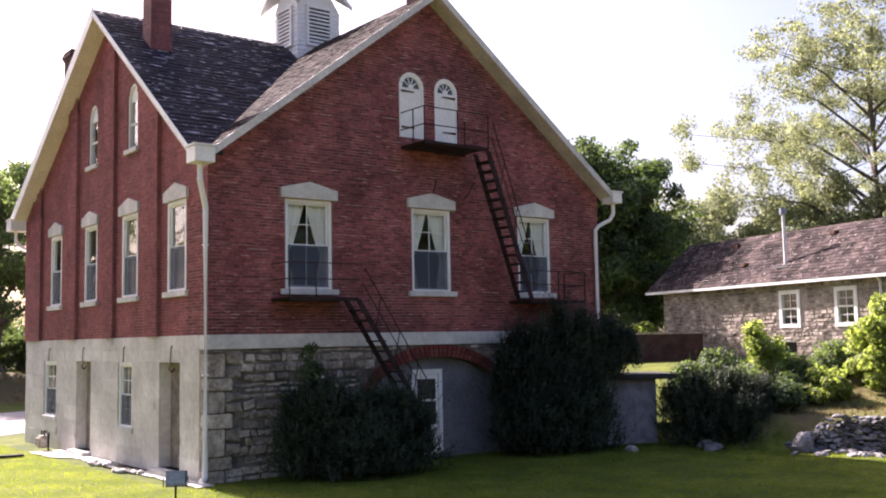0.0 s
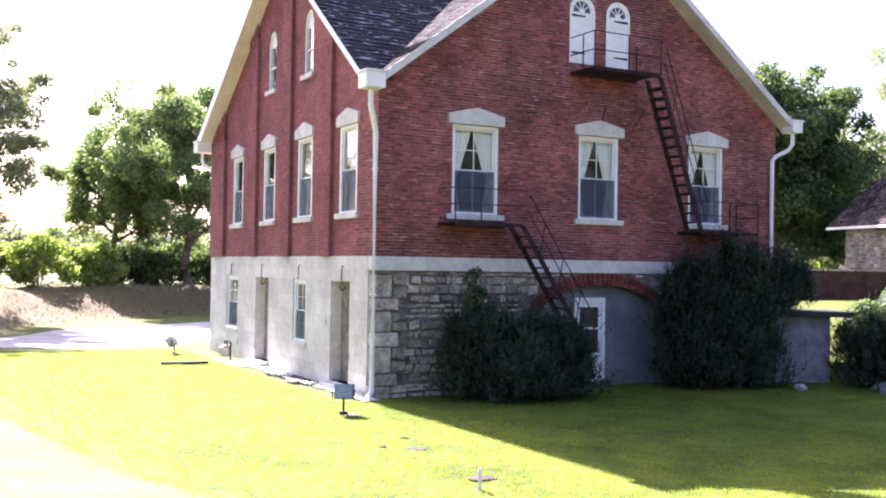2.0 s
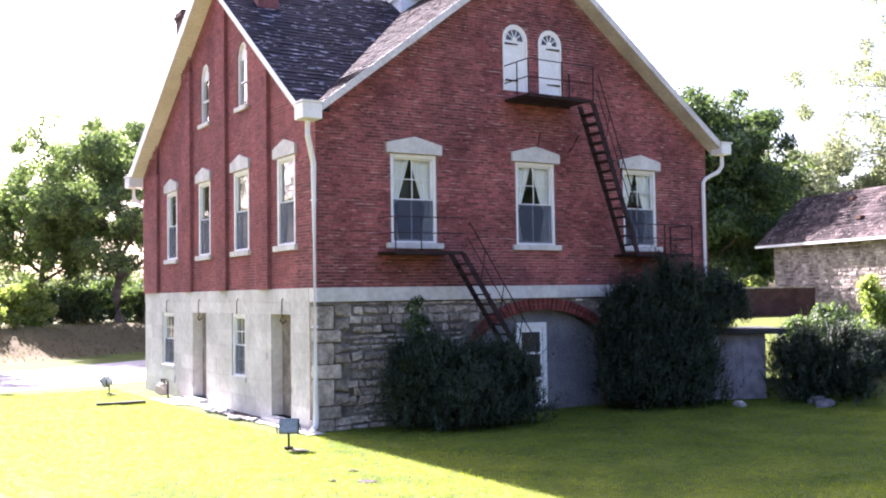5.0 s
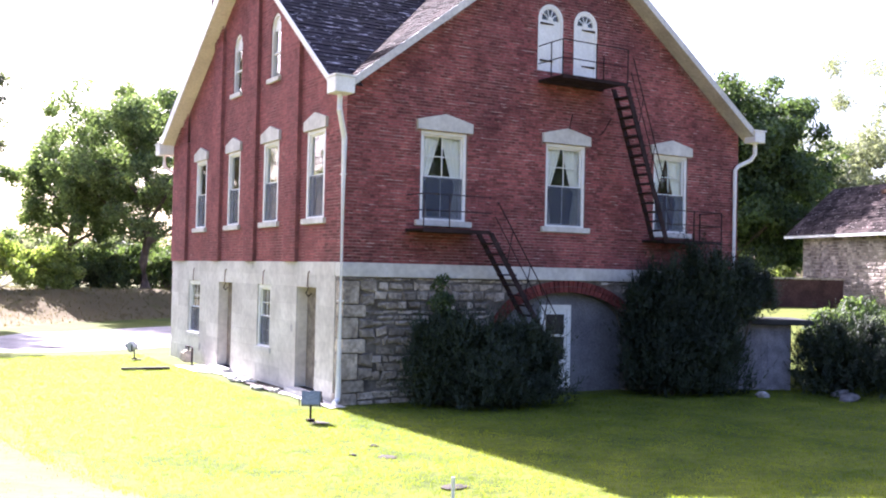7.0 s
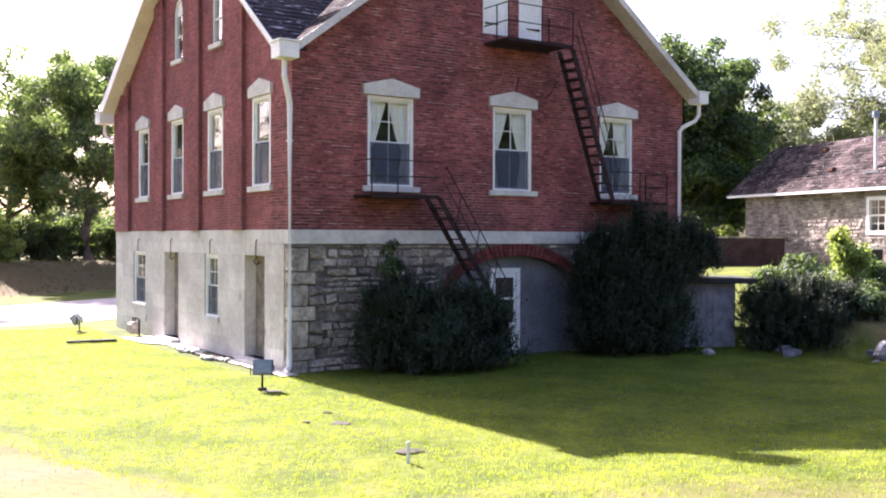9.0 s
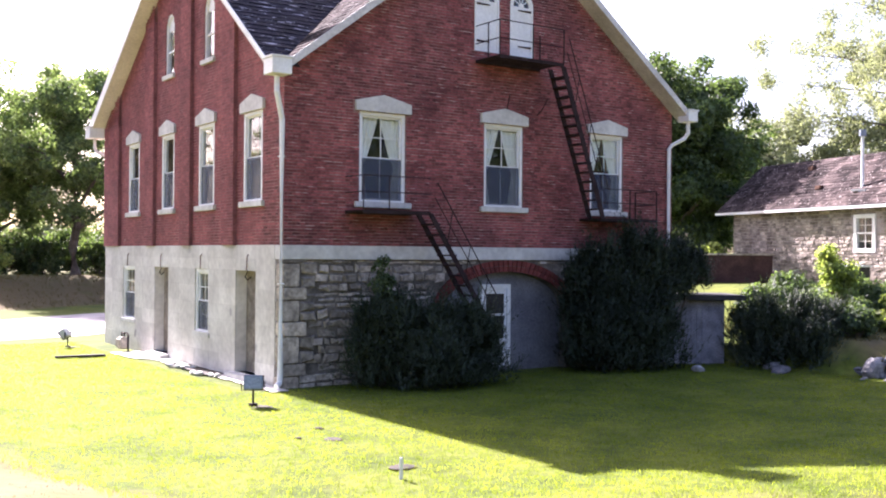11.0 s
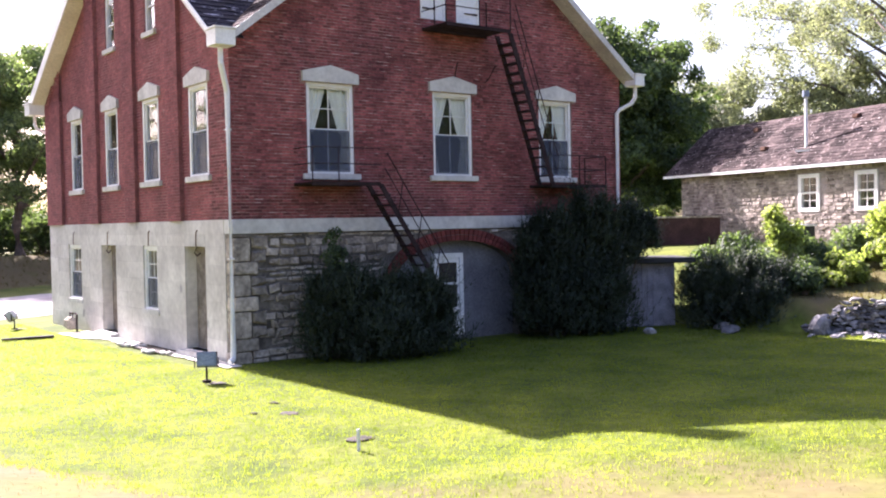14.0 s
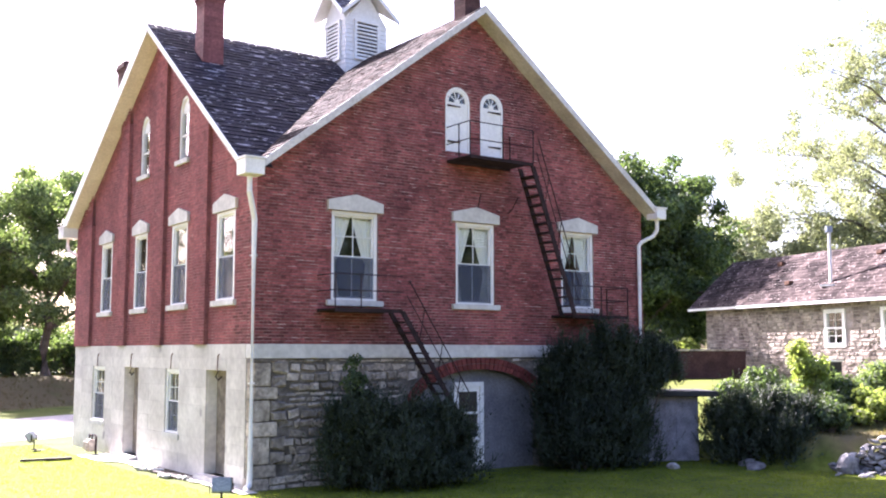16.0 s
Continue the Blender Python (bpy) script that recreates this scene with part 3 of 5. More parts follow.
for a, b in FRONT_WIN:
    window_unit(((a + b) / 2, 0, WZ0), 0, b - a, WZ1 - WZ0)
    curtain_pair(((a + b) / 2, 0.215, WZ0 + 0.03), 0, b - a - 0.1, WZ1 - WZ0 - 0.12)
for a, b in LEFT_WIN:
    window_unit((0, (a + b) / 2, WZ0), -90, b - a, WZ1 - WZ0, n_mid=0, deep=0.09, label="white sash window in the sunlit side wall, glass mirroring sky")


def arch_ring(hw, zs, wide, d0, d1, z0, n=14):
    """A round-headed surround, from z0 up one side, over and down."""
    bm = bmesh.new()
    out = [(-hw, z0)] + [(-hw * math.cos(math.pi * k / n), zs + hw * math.sin(math.pi * k / n)) for k in range(n + 1)] + [(hw, z0)]
    r = hw - wide
    inn = [(-r, z0)] + [(-r * math.cos(math.pi * k / n), zs + r * math.sin(math.pi * k / n)) for k in range(n + 1)] + [(r, z0)]
    for i in range(len(out) - 1):
        prism(bm, [out[i], out[i + 1], inn[i + 1], inn[i]], d0, d1)
    return bm


def half_disc(hw, zs, z0, n=14):
    return [(-hw, z0)] + [(-hw * math.cos(math.pi * k / n), zs + hw * math.sin(math.pi * k / n)) for k in range(n + 1)] + [(hw, z0)]


for a, b in ATTIC_WIN:
    w = thing("arched_window", "narrow white round-headed attic window", "window", (0, (a + b) / 2, AZ0), -90, group="attic windows")
    hw, zs = (b - a) / 2, AZS - AZ0
    part("frame", arch_ring(hw, zs, 0.07, 0.03, 0.15, 0.05), WHITE, w)
    part("fan_panel", bprism(half_disc(hw - 0.075, zs, zs - 0.10), 0.09, 0.12), WHITE, w, "white painted arched head")
    part("sash", bprism([(-hw + 0.07, zs * 0.47), (hw - 0.07, zs * 0.47), (hw - 0.07, zs * 0.47 + 0.05), (-hw + 0.07, zs * 0.47 + 0.05)], 0.07, 0.12), WHITE, w)
    pn = part("pane", bbox(-hw + 0.07, hw - 0.07, 0.10, 0.105, 0.0, zs - 0.10), GLASS, w)
    pn.visible_shadow = False
    # near-black sheet standing in for the unlit attic
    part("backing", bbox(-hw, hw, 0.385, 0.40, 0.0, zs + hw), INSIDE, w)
    part("sill", bbox(-hw - 0.1, hw + 0.1, -0.08, 0.10, -0.13, 0.0, 0.01), LIME_TRIM, w, "pale stone sill")

for n, (a, b) in enumerate(ATTIC_DOOR):
    d = thing("attic_door", "white round-headed plank door with black strap hinges", "door", ((a + b) / 2, 0, DZ0), 0, group="attic doors")
    hw, zs = (b - a) / 2, DZS - DZ0
    part("frame", arch_ring(hw, zs, 0.06, -0.01, 0.12, 0.0), WHITE, d)
    part("leaf", bbox(-hw + 0.06, hw - 0.06, 0.02, 0.07, 0.0, zs - 0.02), WHITE, d)
    part("fanlight", arch_ring(hw - 0.06, zs, 0.06, 0.01, 0.06, zs - 0.02), WHITE, d)
    gl = part("fan_pane", bprism(half_disc(hw - 0.12, zs, zs - 0.01), 0.035, 0.04), GLASS, d)
    gl.visible_shadow = False
    # dark sheet in place of the attic's gloom behind the fanlight
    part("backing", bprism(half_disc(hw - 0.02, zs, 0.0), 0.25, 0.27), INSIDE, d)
    for k in range(1, 5):
        an = math.pi * k / 5
        p0, p1 = Vector((0, 0.03, zs)), Vector((-(hw - 0.1) * math.cos(an), 0.03, zs + (hw - 0.1) * math.sin(an)))
        part("glazing_bar", btube([p0, p1], 0.014, 5), WHITE, d)
    part("hub", bprism(half_disc(0.08, zs, zs - 0.02, 8), 0.005, 0.05), WHITE, d)
    s = -1 if n == 0 else 1
    for hz in (zs - 0.12, 0.27):
        part("strap_hinge", bprism([(s * (hw + 0.01), hz - 0.03), (s * (hw + 0.01), hz + 0.03), (s * (hw - 0.5), hz + 0.012), (s * (hw - 0.5), hz - 0.012)], -0.005, 0.018), IRON, d, "black iron strap hinge")

# basement windows and door recesses of the side wall
for a, b in BASE_WIN:
    window_unit((0.02, (a + b) / 2, 0.98), -90, b - a, 1.68, lintel=False, deep=0.07, n_mid=2, sill_w=0.12, label="white basement sash window in the limestone wall")
for a, b in BASE_DOOR:
    d = thing("blocked_doorway", "deep doorway blocked up with brown stone", "doorway", (0, (a + b) / 2, 0.14), -90)
    part("infill", bbox(-(b - a) / 2, (b - a) / 2, 0.27, 0.60, 0.0, 2.56), BROWNSTONE, d, "brownish stone infill")
    part("step", bbox(-(b - a) / 2 - 0.1, (b - a) / 2 + 0.1, -0.28, 0.27, -0.3, 0.0, 0.02), LIME_TRIM, d, "worn stone step")

# arched carriage opening in the basement front, with a white door in grey infill
part("arch_infill", bbox(ARX0 - 0.1, ARX1 + 0.1, 0.30, 0.42, -0.4, 2.75), GREYDOOR, house, "grey rendered infill of the old carriage arch")
bd = thing("basement_door", "white half-glazed basement door in grey infill", "door", (6.31, 0.28, 0.12), 0)
part("frame", bprism([(-0.5, 0), (-0.5, 2.2), (0.5, 2.2), (0.5, 0), (0.38, 0), (0.38, 2.08), (-0.38, 2.08), (-0.38, 0)], -0.06, 0.03), WHITE, bd)
lf = part("leaf", bbox(-0.38, 0.38, -0.02, 0.02, 0.0, 2.08), WHITE, bd)
for z0, z1 in ((1.42, 1.95), (0.75, 1.36)):
    part("pane", bbox(-0.30, 0.30, -0.026, -0.021, z0, z1), mat("dark_glass", (0.02, 0.025, 0.035), (0.03, 0.035, 0.045), rough=0.15, bump=0, spec=0.15), lf, "dark glass")

# roof: a cross of two gables, with white rakes and eaves
OV = 0.48       # overhang past the walls
RISE = (RZ - EAVE - 0.0) / RX


def roof_slab(pts, thick, material, name, label=""):
    """A slab below a planar polygon."""
    bm = bmesh.new()
    up = [bm.verts.new(p) for p in pts]
    dn = [bm.verts.new((p[0], p[1], p[2] - thick)) for p in pts]
    fs = [bm.faces.new(up), bm.faces.new(dn[::-1])]
    for i in range(len(pts)):
        j = (i + 1) % len(pts)
        fs.append(bm.faces.new((up[i], dn[i], dn[j], up[j])))
    bmesh.ops.recalc_face_normals(bm, faces=fs)
    return part(name, bm, material, house, label)


EZ = EAVE + 0.22          # roof surface at the wall line
TOPZ = RZ + 0.18
SX = (TOPZ - EZ) / RX
SYN, SYF = (TOPZ - EZ) / RY, (TOPZ - EZ) / (L - RY)
# front wing: slopes facing -x and +x, from the front overhang back to the crossing
roof_slab([(-OV * 0.55, -OV, EZ - OV * 0.55 * SX), (RX, -OV, TOPZ), (RX, RY, TOPZ)], 0.14, DARKROOF, "roof_deck")
roof_slab([(W + OV * 0.55, -OV, EZ - OV * 0.55 * SX), (RX, RY, TOPZ), (RX, -OV, TOPZ)], 0.14, DARKROOF, "roof_deck")
roof_slab([(W + OV * 0.55, L + OV, EZ - OV * 0.55 * SX), (RX, L + OV, TOPZ), (RX, RY, TOPZ)], 0.14, DARKROOF, "roof_deck")
roof_slab([(-OV * 0.55, L + OV, EZ - OV * 0.55 * SX), (RX, RY, TOPZ), (RX, L + OV, TOPZ)], 0.14, DARKROOF, "roof_deck")
# side wing: slopes facing -y and +y
roof_slab([(-OV, -OV * 0.55, EZ - OV * 0.55 * SYN), (RX, RY, TOPZ), (-OV, RY, TOPZ)], 0.14, DARKROOF, "roof_deck")
roof_slab([(-OV, L + OV * 0.9, EZ - OV * 0.9 * SYF), (-OV, RY, TOPZ), (RX, RY, TOPZ)], 0.14, DARKROOF, "roof_deck")
roof_slab([(W + OV, -OV * 0.55, EZ - OV * 0.55 * SYN), (W + OV, RY, TOPZ), (RX, RY, TOPZ)], 0.14, DARKROOF, "roof_deck")
roof_slab([(W + OV, L + OV * 0.9, EZ - OV * 0.9 * SYF), (RX, RY, TOPZ), (W + OV, RY, TOPZ)], 0.14, DARKROOF, "roof_deck")


def rake(p0, p1, axis, d0, d1, drop0, drop1, material, label=""):
    """A board under the roof edge from (u, z) p0 to p1, between d0 and d1."""
    part("rake_board", bprism([(p0[0], p0[1] - drop0), (p1[0], p1[1] - drop0), (p1[0], p1[1] - drop1), (p0[0], p0[1] - drop1)], d0, d1, axis), material, house, label)


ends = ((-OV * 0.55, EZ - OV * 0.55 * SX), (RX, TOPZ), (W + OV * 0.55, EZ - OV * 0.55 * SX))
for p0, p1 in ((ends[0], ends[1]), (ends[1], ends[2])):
    rake(p0, p1, "y", -OV - 0.03, -OV + 0.0, -0.01, 0.20, SHADEWHITE, "white rake fascia, greyed for the front's shade")
    rake(p0, p1, "y", -OV, 0.0, 0.15, 0.20, SHADEWHITE, "white soffit under the rake, greyed for shade")
lends = ((-OV * 0.55, EZ - OV * 0.55 * SYN), (RY, TOPZ), (L + OV * 0.9, EZ - OV * 0.9 * SYF))
for p0, p1, over, under in ((lends[0], lends[1], 0.01, 0.10), (lends[1], lends[2], 0.16, 0.22)):
    rake(p0, p1, "x", -OV - 0.03, -OV, -over, under, WHITE, "white rake fascia")
    rake(p0, p1, "x", -OV, 0.0, 0.15, 0.20, BOUNCETAN, "soffit under the rake, tinted tan for sunlit bounce")


def shingle_field(name, origin, along, up, length, rise, inside, material, parent, seedv, rowh=0.22, tab=0.28):
    """Overlapping shingles on a slope; inside(a, b) tells which stay."""
    rng = random.Random(seedv)
    o, a, u = Vector(origin), Vector(along).normalized(), Vector(up).normalized()
    nrm = a.cross(u).normalized()
    if nrm.z < 0:
        nrm = -nrm
    vs, fs = [], []
    for r in range(int(rise / rowh) + 1):
        s = -tab * rng.random()
        while s < length:
            w = tab * rng.uniform(0.7, 1.2)
            if s < 0:
                w, s = max(0.06, w + s), 0.0
            if inside(s + w / 2, r * rowh + rowh * 0.5):
                t = rng.uniform(0.012, 0.03)
                low = r * rowh - rng.uniform(0, 0.02)
                q = [(s + 0.004, low, t), (s + w - 0.004, low, t * rng.uniform(0.7, 1.1)), (s + w - 0.004, low + rowh * 1.15, 0.004), (s + 0.004, low + rowh * 1.15, 0.004)]
                n = len(vs)
                for x, y, h in q:
                    vs.append(tuple(o + a * x + u * y + nrm * h))
                for x, y, h in q[:2]:
                    vs.append(tuple(o + a * x + u * y + nrm * 0.001))
                fs += [(n, n + 1, n + 2, n + 3), (n + 4, n + 5, n + 1, n)]
            s += w
    me = bpy.data.meshes.new(name)
    me.from_pydata(vs, [], fs)
    me.materials.append(material)
    ob = new(name, me)
    if parent is not None:
        ob.parent = parent
    ob["kind"] = "stuff"
    return ob


# slope of the side wing facing the camera, and the front wing's slope behind the left rake
slope_len = math.hypot(RY + OV * 0.55, TOPZ - EZ + OV * 0.55 * SYN)
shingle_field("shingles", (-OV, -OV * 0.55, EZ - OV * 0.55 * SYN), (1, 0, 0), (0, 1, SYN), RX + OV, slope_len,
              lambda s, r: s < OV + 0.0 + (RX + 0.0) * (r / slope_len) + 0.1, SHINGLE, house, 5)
slope_len2 = math.hypot(RX + OV * 0.55, TOPZ - EZ + OV * 0.55 * SX)
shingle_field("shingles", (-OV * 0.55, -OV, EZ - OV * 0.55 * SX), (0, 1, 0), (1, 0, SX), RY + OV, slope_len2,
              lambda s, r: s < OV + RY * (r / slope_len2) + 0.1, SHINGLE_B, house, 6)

# gutter boxes at the eaves' ends, with downspouts
def gutter_box(name, x0, x1, y0, y1, z0, z1):
    b = thing(name, "white painted gutter box at the eave's end", "gutter box")
    part("box", bbox(x0, x1, y0, y1, z0, z1, 0.01), WHITE, b)
    part("cap", bbox(x0 - 0.03, x1 + 0.03, y0 - 0.03, y1 + 0.03, z1 + 0.003, z1 + 0.04), WHITE, b)


gutter_box("gutter_box", -OV - 0.10, -0.10, -OV - 0.12, -0.12, 7.12, 7.48)
gutter_box("gutter_box", W + 0.10, W + OV + 0.02, -OV - 0.10, -0.14, 7.12, 7.44)
gutter_box("gutter_box", -OV - 0.1, 0.0, L + 0.05, L + 0.62, 7.0, 7.36)
ds = thing("downspout", "white rain pipe down the house corner", "downspout")
part("pipe", btube([(-0.36, -0.36, 7.10), (-0.36, -0.36, 6.75), (-0.20, -0.22, 6.35), (-0.13, -0.16, 6.15), (-0.13, -0.16, 0.35), (-0.16, -0.20, 0.16), (-0.30, -0.32, 0.10)], 0.065, 10), WHITE, ds)
for z in (5.3, 2.4):
    part("clip", bbox(-0.19, -0.06, -0.20, -0.09, z, z + 0.025), WHITE, ds)
ds = thing("downspout", "white rain pipe bent round the far corner", "downspout")
part("pipe", btube([(W + 0.32, -0.36, 7.12), (W + 0.32, -0.36, 6.80), (W + 0.22, -0.3, 6.62), (W - 0.12, -0.12, 6.42), (W - 0.22, -0.10, 6.30), (W - 0.22, -0.10, 0.2)], 0.06, 10), WHITE, ds)
ds = thing("downspout", "white rain pipe from the far eave", "downspout")
part("pipe", btube([(-0.35, L + 0.3, 7.0), (-0.35, L + 0.3, 6.7), (-0.3, L + 0.28, 6.55), (0.05, L + 0.1, 6.35)], 0.06, 10), WHITE, ds)


# chimneys
def chimney(x, y, w, d, z0, z1, label, material):
    c = thing("chimney", label, "chimney", (x, y, 0))
    part("stack", bbox(-w / 2, w / 2, -d / 2, d / 2, z0, z1), material, c)
    for k, (e, a, b) in enumerate(((0.035, 0.0, 0.08), (0.07, 0.083, 0.22), (0.03, 0.223, 0.32))):
        part("crown", bbox(-w / 2 - e, w / 2 + e, -d / 2 - e, d / 2 + e, z1 + a, z1 + b, 0.015), material, c, "corbelled brick crown")
    part("flue", btube([(0, 0, z1 + 0.3), (0, 0, z1 + 0.5)], 0.13, 10), RUST, c)
    z = z0 + 0.3
    while z < z1 - 0.05:
        part("brick_course", bbox(-w / 2 - 0.008, w / 2 + 0.008, -d / 2 - 0.008, d / 2 + 0.008, z, z + 0.063), material, c)
        z += 0.0762


chimney(0.78, 4.95, 0.58, 0.58, 10.3, 12.86, "red brick chimney on the side wing's roof", CHIMNEY)
chimney(6.42, 0.40, 0.52, 0.52, 11.2, 13.0, "dark brick chimney behind the front gable", DARKBRICK)
chimney(0.80, 11.5, 0.75, 0.7, 8.6, 12.35, "dark brick chimney beyond the ridge", DARKBRICK)

# cupola
cu = thing("cupola", "white louvred cupola with a small gabled roof", "cupola", (RX, RY, 0))
c, z0, z1 = 0.75, 11.2, 13.62
part("body", bbox(-c, c, -c, c, z0, z1), WHITE, cu)
z = 11.5
while z < z1 - 0.1:
    bm = bmesh.new()
    prism(bm, [(-c - 0.025, z), (-c - 0.003, z + 0.135), (-c - 0.003, z)], -c - 0.02, c + 0.02, "y")
    part("clapboard", bm, WHITE, cu)
    bm = bmesh.new()
    prism(bm, [(-c - 0.025, z), (-c - 0.003, z + 0.135), (-c - 0.003, z)], -c - 0.02, c + 0.02, "x")
    part("clapboard", bm, WHITE, cu)
    z += 0.14
DARKHOLE = mat("louvre_shadow", (0.03, 0.03, 0.035), (0.05, 0.05, 0.055), bump=0)
for axis in ("y", "x"):
    part("louvre_back", bprism([(-0.38, 12.45), (0.38, 12.45), (0.38, 13.58), (-0.38, 13.58)], -c - 0.035, -c - 0.028, axis), DARKHOLE, cu)
    for k in range(9):
        zz = 12.50 + k * 0.12
        part("louvre_slat", bprism([(-0.38, zz), (0.38, zz), (0.38, zz + 0.055), (-0.38, zz + 0.055)], -c - 0.075, -c - 0.036, axis), WHITE, cu)
    for u0, u1, a, b in ((-0.47, -0.38, 12.36, 13.67), (0.38, 0.47, 12.36, 13.67), (-0.38, 0.38, 12.36, 12.45), (-0.38, 0.38, 13.58, 13.67)):
        part("louvre_frame", bprism([(u0, a), (u1, a), (u1, b), (u0, b)], -c - 0.09, -c - 0.026, axis), WHITE, cu)
    part("gable", bprism([(-c, z1), (c, z1), (0, z1 + 0.97)], -c - 0.004, c + 0.004, axis), WHITE, cu)
# four equal gables that meet in valleys at the corners
S, PEAK, DROP = c + 0.31, z1 + 1.10, 0.95
for sx, sy in ((1, 1), (-1, 1), (-1, -1), (1, -1)):
    tip = (sx * S, sy * S, PEAK - DROP)
    for mid in ((sx * S, 0, PEAK), (0, sy * S, PEAK)):
        bm = bmesh.new()
        top = [bm.verts.new(p) for p in ((0, 0, PEAK), mid, tip)]
        low = [bm.verts.new((p[0], p[1], p[2] - 0.03)) for p in ((0, 0, PEAK), mid, tip)]
        fs = [bm.faces.new(top), bm.faces.new(low[::-1])] + [bm.faces.new((top[k], low[k], low[(k + 1) % 3], top[(k + 1) % 3])) for k in range(3)]
        bmesh.ops.recalc_face_normals(bm, faces=fs)
        part("roof_side", bm, SHINGLE, cu, "dark shingled gable slope")
        bm = bmesh.new()
        top = [bm.verts.new((p[0], p[1], p[2] - 0.033)) for p in ((0, 0, PEAK), mid, tip)]
        low = [bm.verts.new((p[0], p[1], p[2] - 0.09)) for p in ((0, 0, PEAK), mid, tip)]
        fs = [bm.faces.new(top), bm.faces.new(low[::-1])] + [bm.faces.new((top[k], low[k], low[(k + 1) % 3], top[(k + 1) % 3])) for k in range(3)]
        bmesh.ops.recalc_face_normals(bm, faces=fs)
        part("soffit", bm, WHITE, cu, "white boarded soffit")
        ax = "x" if mid[0] else "y"
        d = mid[0] if mid[0] else mid[1]
        u1 = tip[1] if mid[0] else tip[0]
        e = 0.03 if d > 0 else -0.03
        part("rake_board", bprism([(0, PEAK + 0.02), (u1, PEAK - DROP + 0.02), (u1, PEAK - DROP - 0.13), (0, PEAK - 0.13)], min(d, d + e), max(d, d + e), ax), WHITE, cu, "white rake board")


# ---- trees and shrubs ----
def leaf_mesh(name, centres, size, rng, material, parent, up_bias=0.3):
    """Many small bent leaves round the given (centre, radius) clumps."""
    vs, fs = [], []
    for (cx, cy, cz), r, n in centres:
        for _ in range(n):
            while True:
                x, y, z = rng.uniform(-1, 1), rng.uniform(-1, 1), rng.uniform(-1, 1)
                q = x * x + y * y + z * z
                if 0.12 < q < 1:
                    break
            k = r * (0.75 + 0.25 * q)
            p = Vector((cx + x * k, cy + y * k, cz + z * k * 0.8))
            nrm = Vector((x + rng.gauss(0, 0.6), y + rng.gauss(0, 0.6), z + up_bias + rng.gauss(0, 0.6))).normalized()
            t = nrm.orthogonal().normalized()
            t.rotate(Matrix.Rotation(rng.uniform(0, 6.28), 3, nrm))
            b = nrm.cross(t)
            s = size * rng.uniform(0.6, 1.35)
            n0 = len(vs)
            vs += [tuple(p - t * s), tuple(p + b * s * 0.55 + nrm * s * 0.12), tuple(p + t * s), tuple(p - b * s * 0.55 + nrm * s * 0.12)]
            fs += [(n0, n0 + 1, n0 + 2), (n0, n0 + 2, n0 + 3)]
    me = bpy.data.meshes.new(name)
    me.from_pydata(vs, [], fs)
    me.materials.append(material)
    ob = new(name, me)
    ob.parent = parent
    return ob


def tree(at, height, spread, trunk_r, bare, leaf, material, seedv, label, clumps=60, per=130, clump_r=1.1, lean=(0, 0), limbs=9, fill=0.5):
    """A trunk with limbs, and a crown of leaf clumps round the limbs' ends; bare: the height of the lowest limbs."""
    rng = random.Random(seedv)
    z = ground_z(at[0], at[1]) - 0.1
    tr = thing("tree", label, "tree", (at[0], at[1], z))
    bm = bmesh.new()
    top = Vector((lean[0], lean[1], height * 0.8))
    spine = [Vector((0, 0, 0))]
    for k in range(1, 7):
        spine.append(top * (k / 6) + Vector((rng.gauss(0, 0.15), rng.gauss(0, 0.15), 0)))
    tube(bm, spine, [trunk_r * (1.25 if k == 0 else 1 - 0.85 * k / 6) for k in range(7)], 9)
    tips = []
    for i in range(limbs):
        f = i / max(1, limbs - 1)
        h = bare + (height * 0.72 - bare) * f
        base = top * (h / top.z)
        an = i * 2.4 + rng.uniform(-0.4, 0.4)
        reach = spread * (1.0 - 0.55 * f ** 2) * rng.uniform(0.75, 1.1)
        end = base + Vector((math.cos(an) * reach, math.sin(an) * reach, reach * rng.uniform(0.35, 0.75)))
        mid = base.lerp(end, 0.5) + Vector((rng.gauss(0, 0.2), rng.gauss(0, 0.2), 0.12 * reach))
        r0 = trunk_r * (0.5 - 0.25 * f)
        tube(bm, [base, mid, end], [r0, r0 * 0.55, r0 * 0.15], 6)
        tips += [mid.lerp(end, 0.35), end]
        for _ in range(3):
            s = base.lerp(end, rng.uniform(0.4, 0.9))
            e = s + Vector((rng.gauss(0, 1), rng.gauss(0, 1), rng.uniform(0.1, 1.0))) * spread * 0.28
            tube(bm, [s, e], [r0 * 0.35, r0 * 0.08], 5)
            tips.append(e)
    part("trunk", bm, BARK, tr, "rough grey-brown bark")
    cen = []
    for i in range(clumps):
        if i < len(tips):
            c = tips[i]
        elif rng.random() < fill:
            half = (height - bare * 0.75) / 2
            while True:
                d = Vector((rng.uniform(-1, 1), rng.uniform(-1, 1), rng.uniform(-1, 1)))
                if 0.25 < d.length < 1:
                    break
            k = 1 + 0.25 * noise.noise(d * 2.0 + Vector((seedv, 0, 0)))
            c = Vector((d.x * spread * k + lean[0] * 0.5, d.y * spread * k + lean[1] * 0.5, bare * 0.75 + half + d.z * half * k))
        else:
            b = rng.choice(tips)
            c = b + Vector((rng.gauss(0, 1), rng.gauss(0, 1), rng.gauss(0.1, 0.7))) * clump_r * 0.9
        c = Vector((c.x, c.y, min(c.z, height - clump_r * 0.5)))
        cen.append((tuple(c), clump_r * rng.uniform(0.55, 1.15), int(per * rng.uniform(0.6, 1.3))))
    leaf_mesh("crown", cen, leaf, rng, material, tr)
    return tr


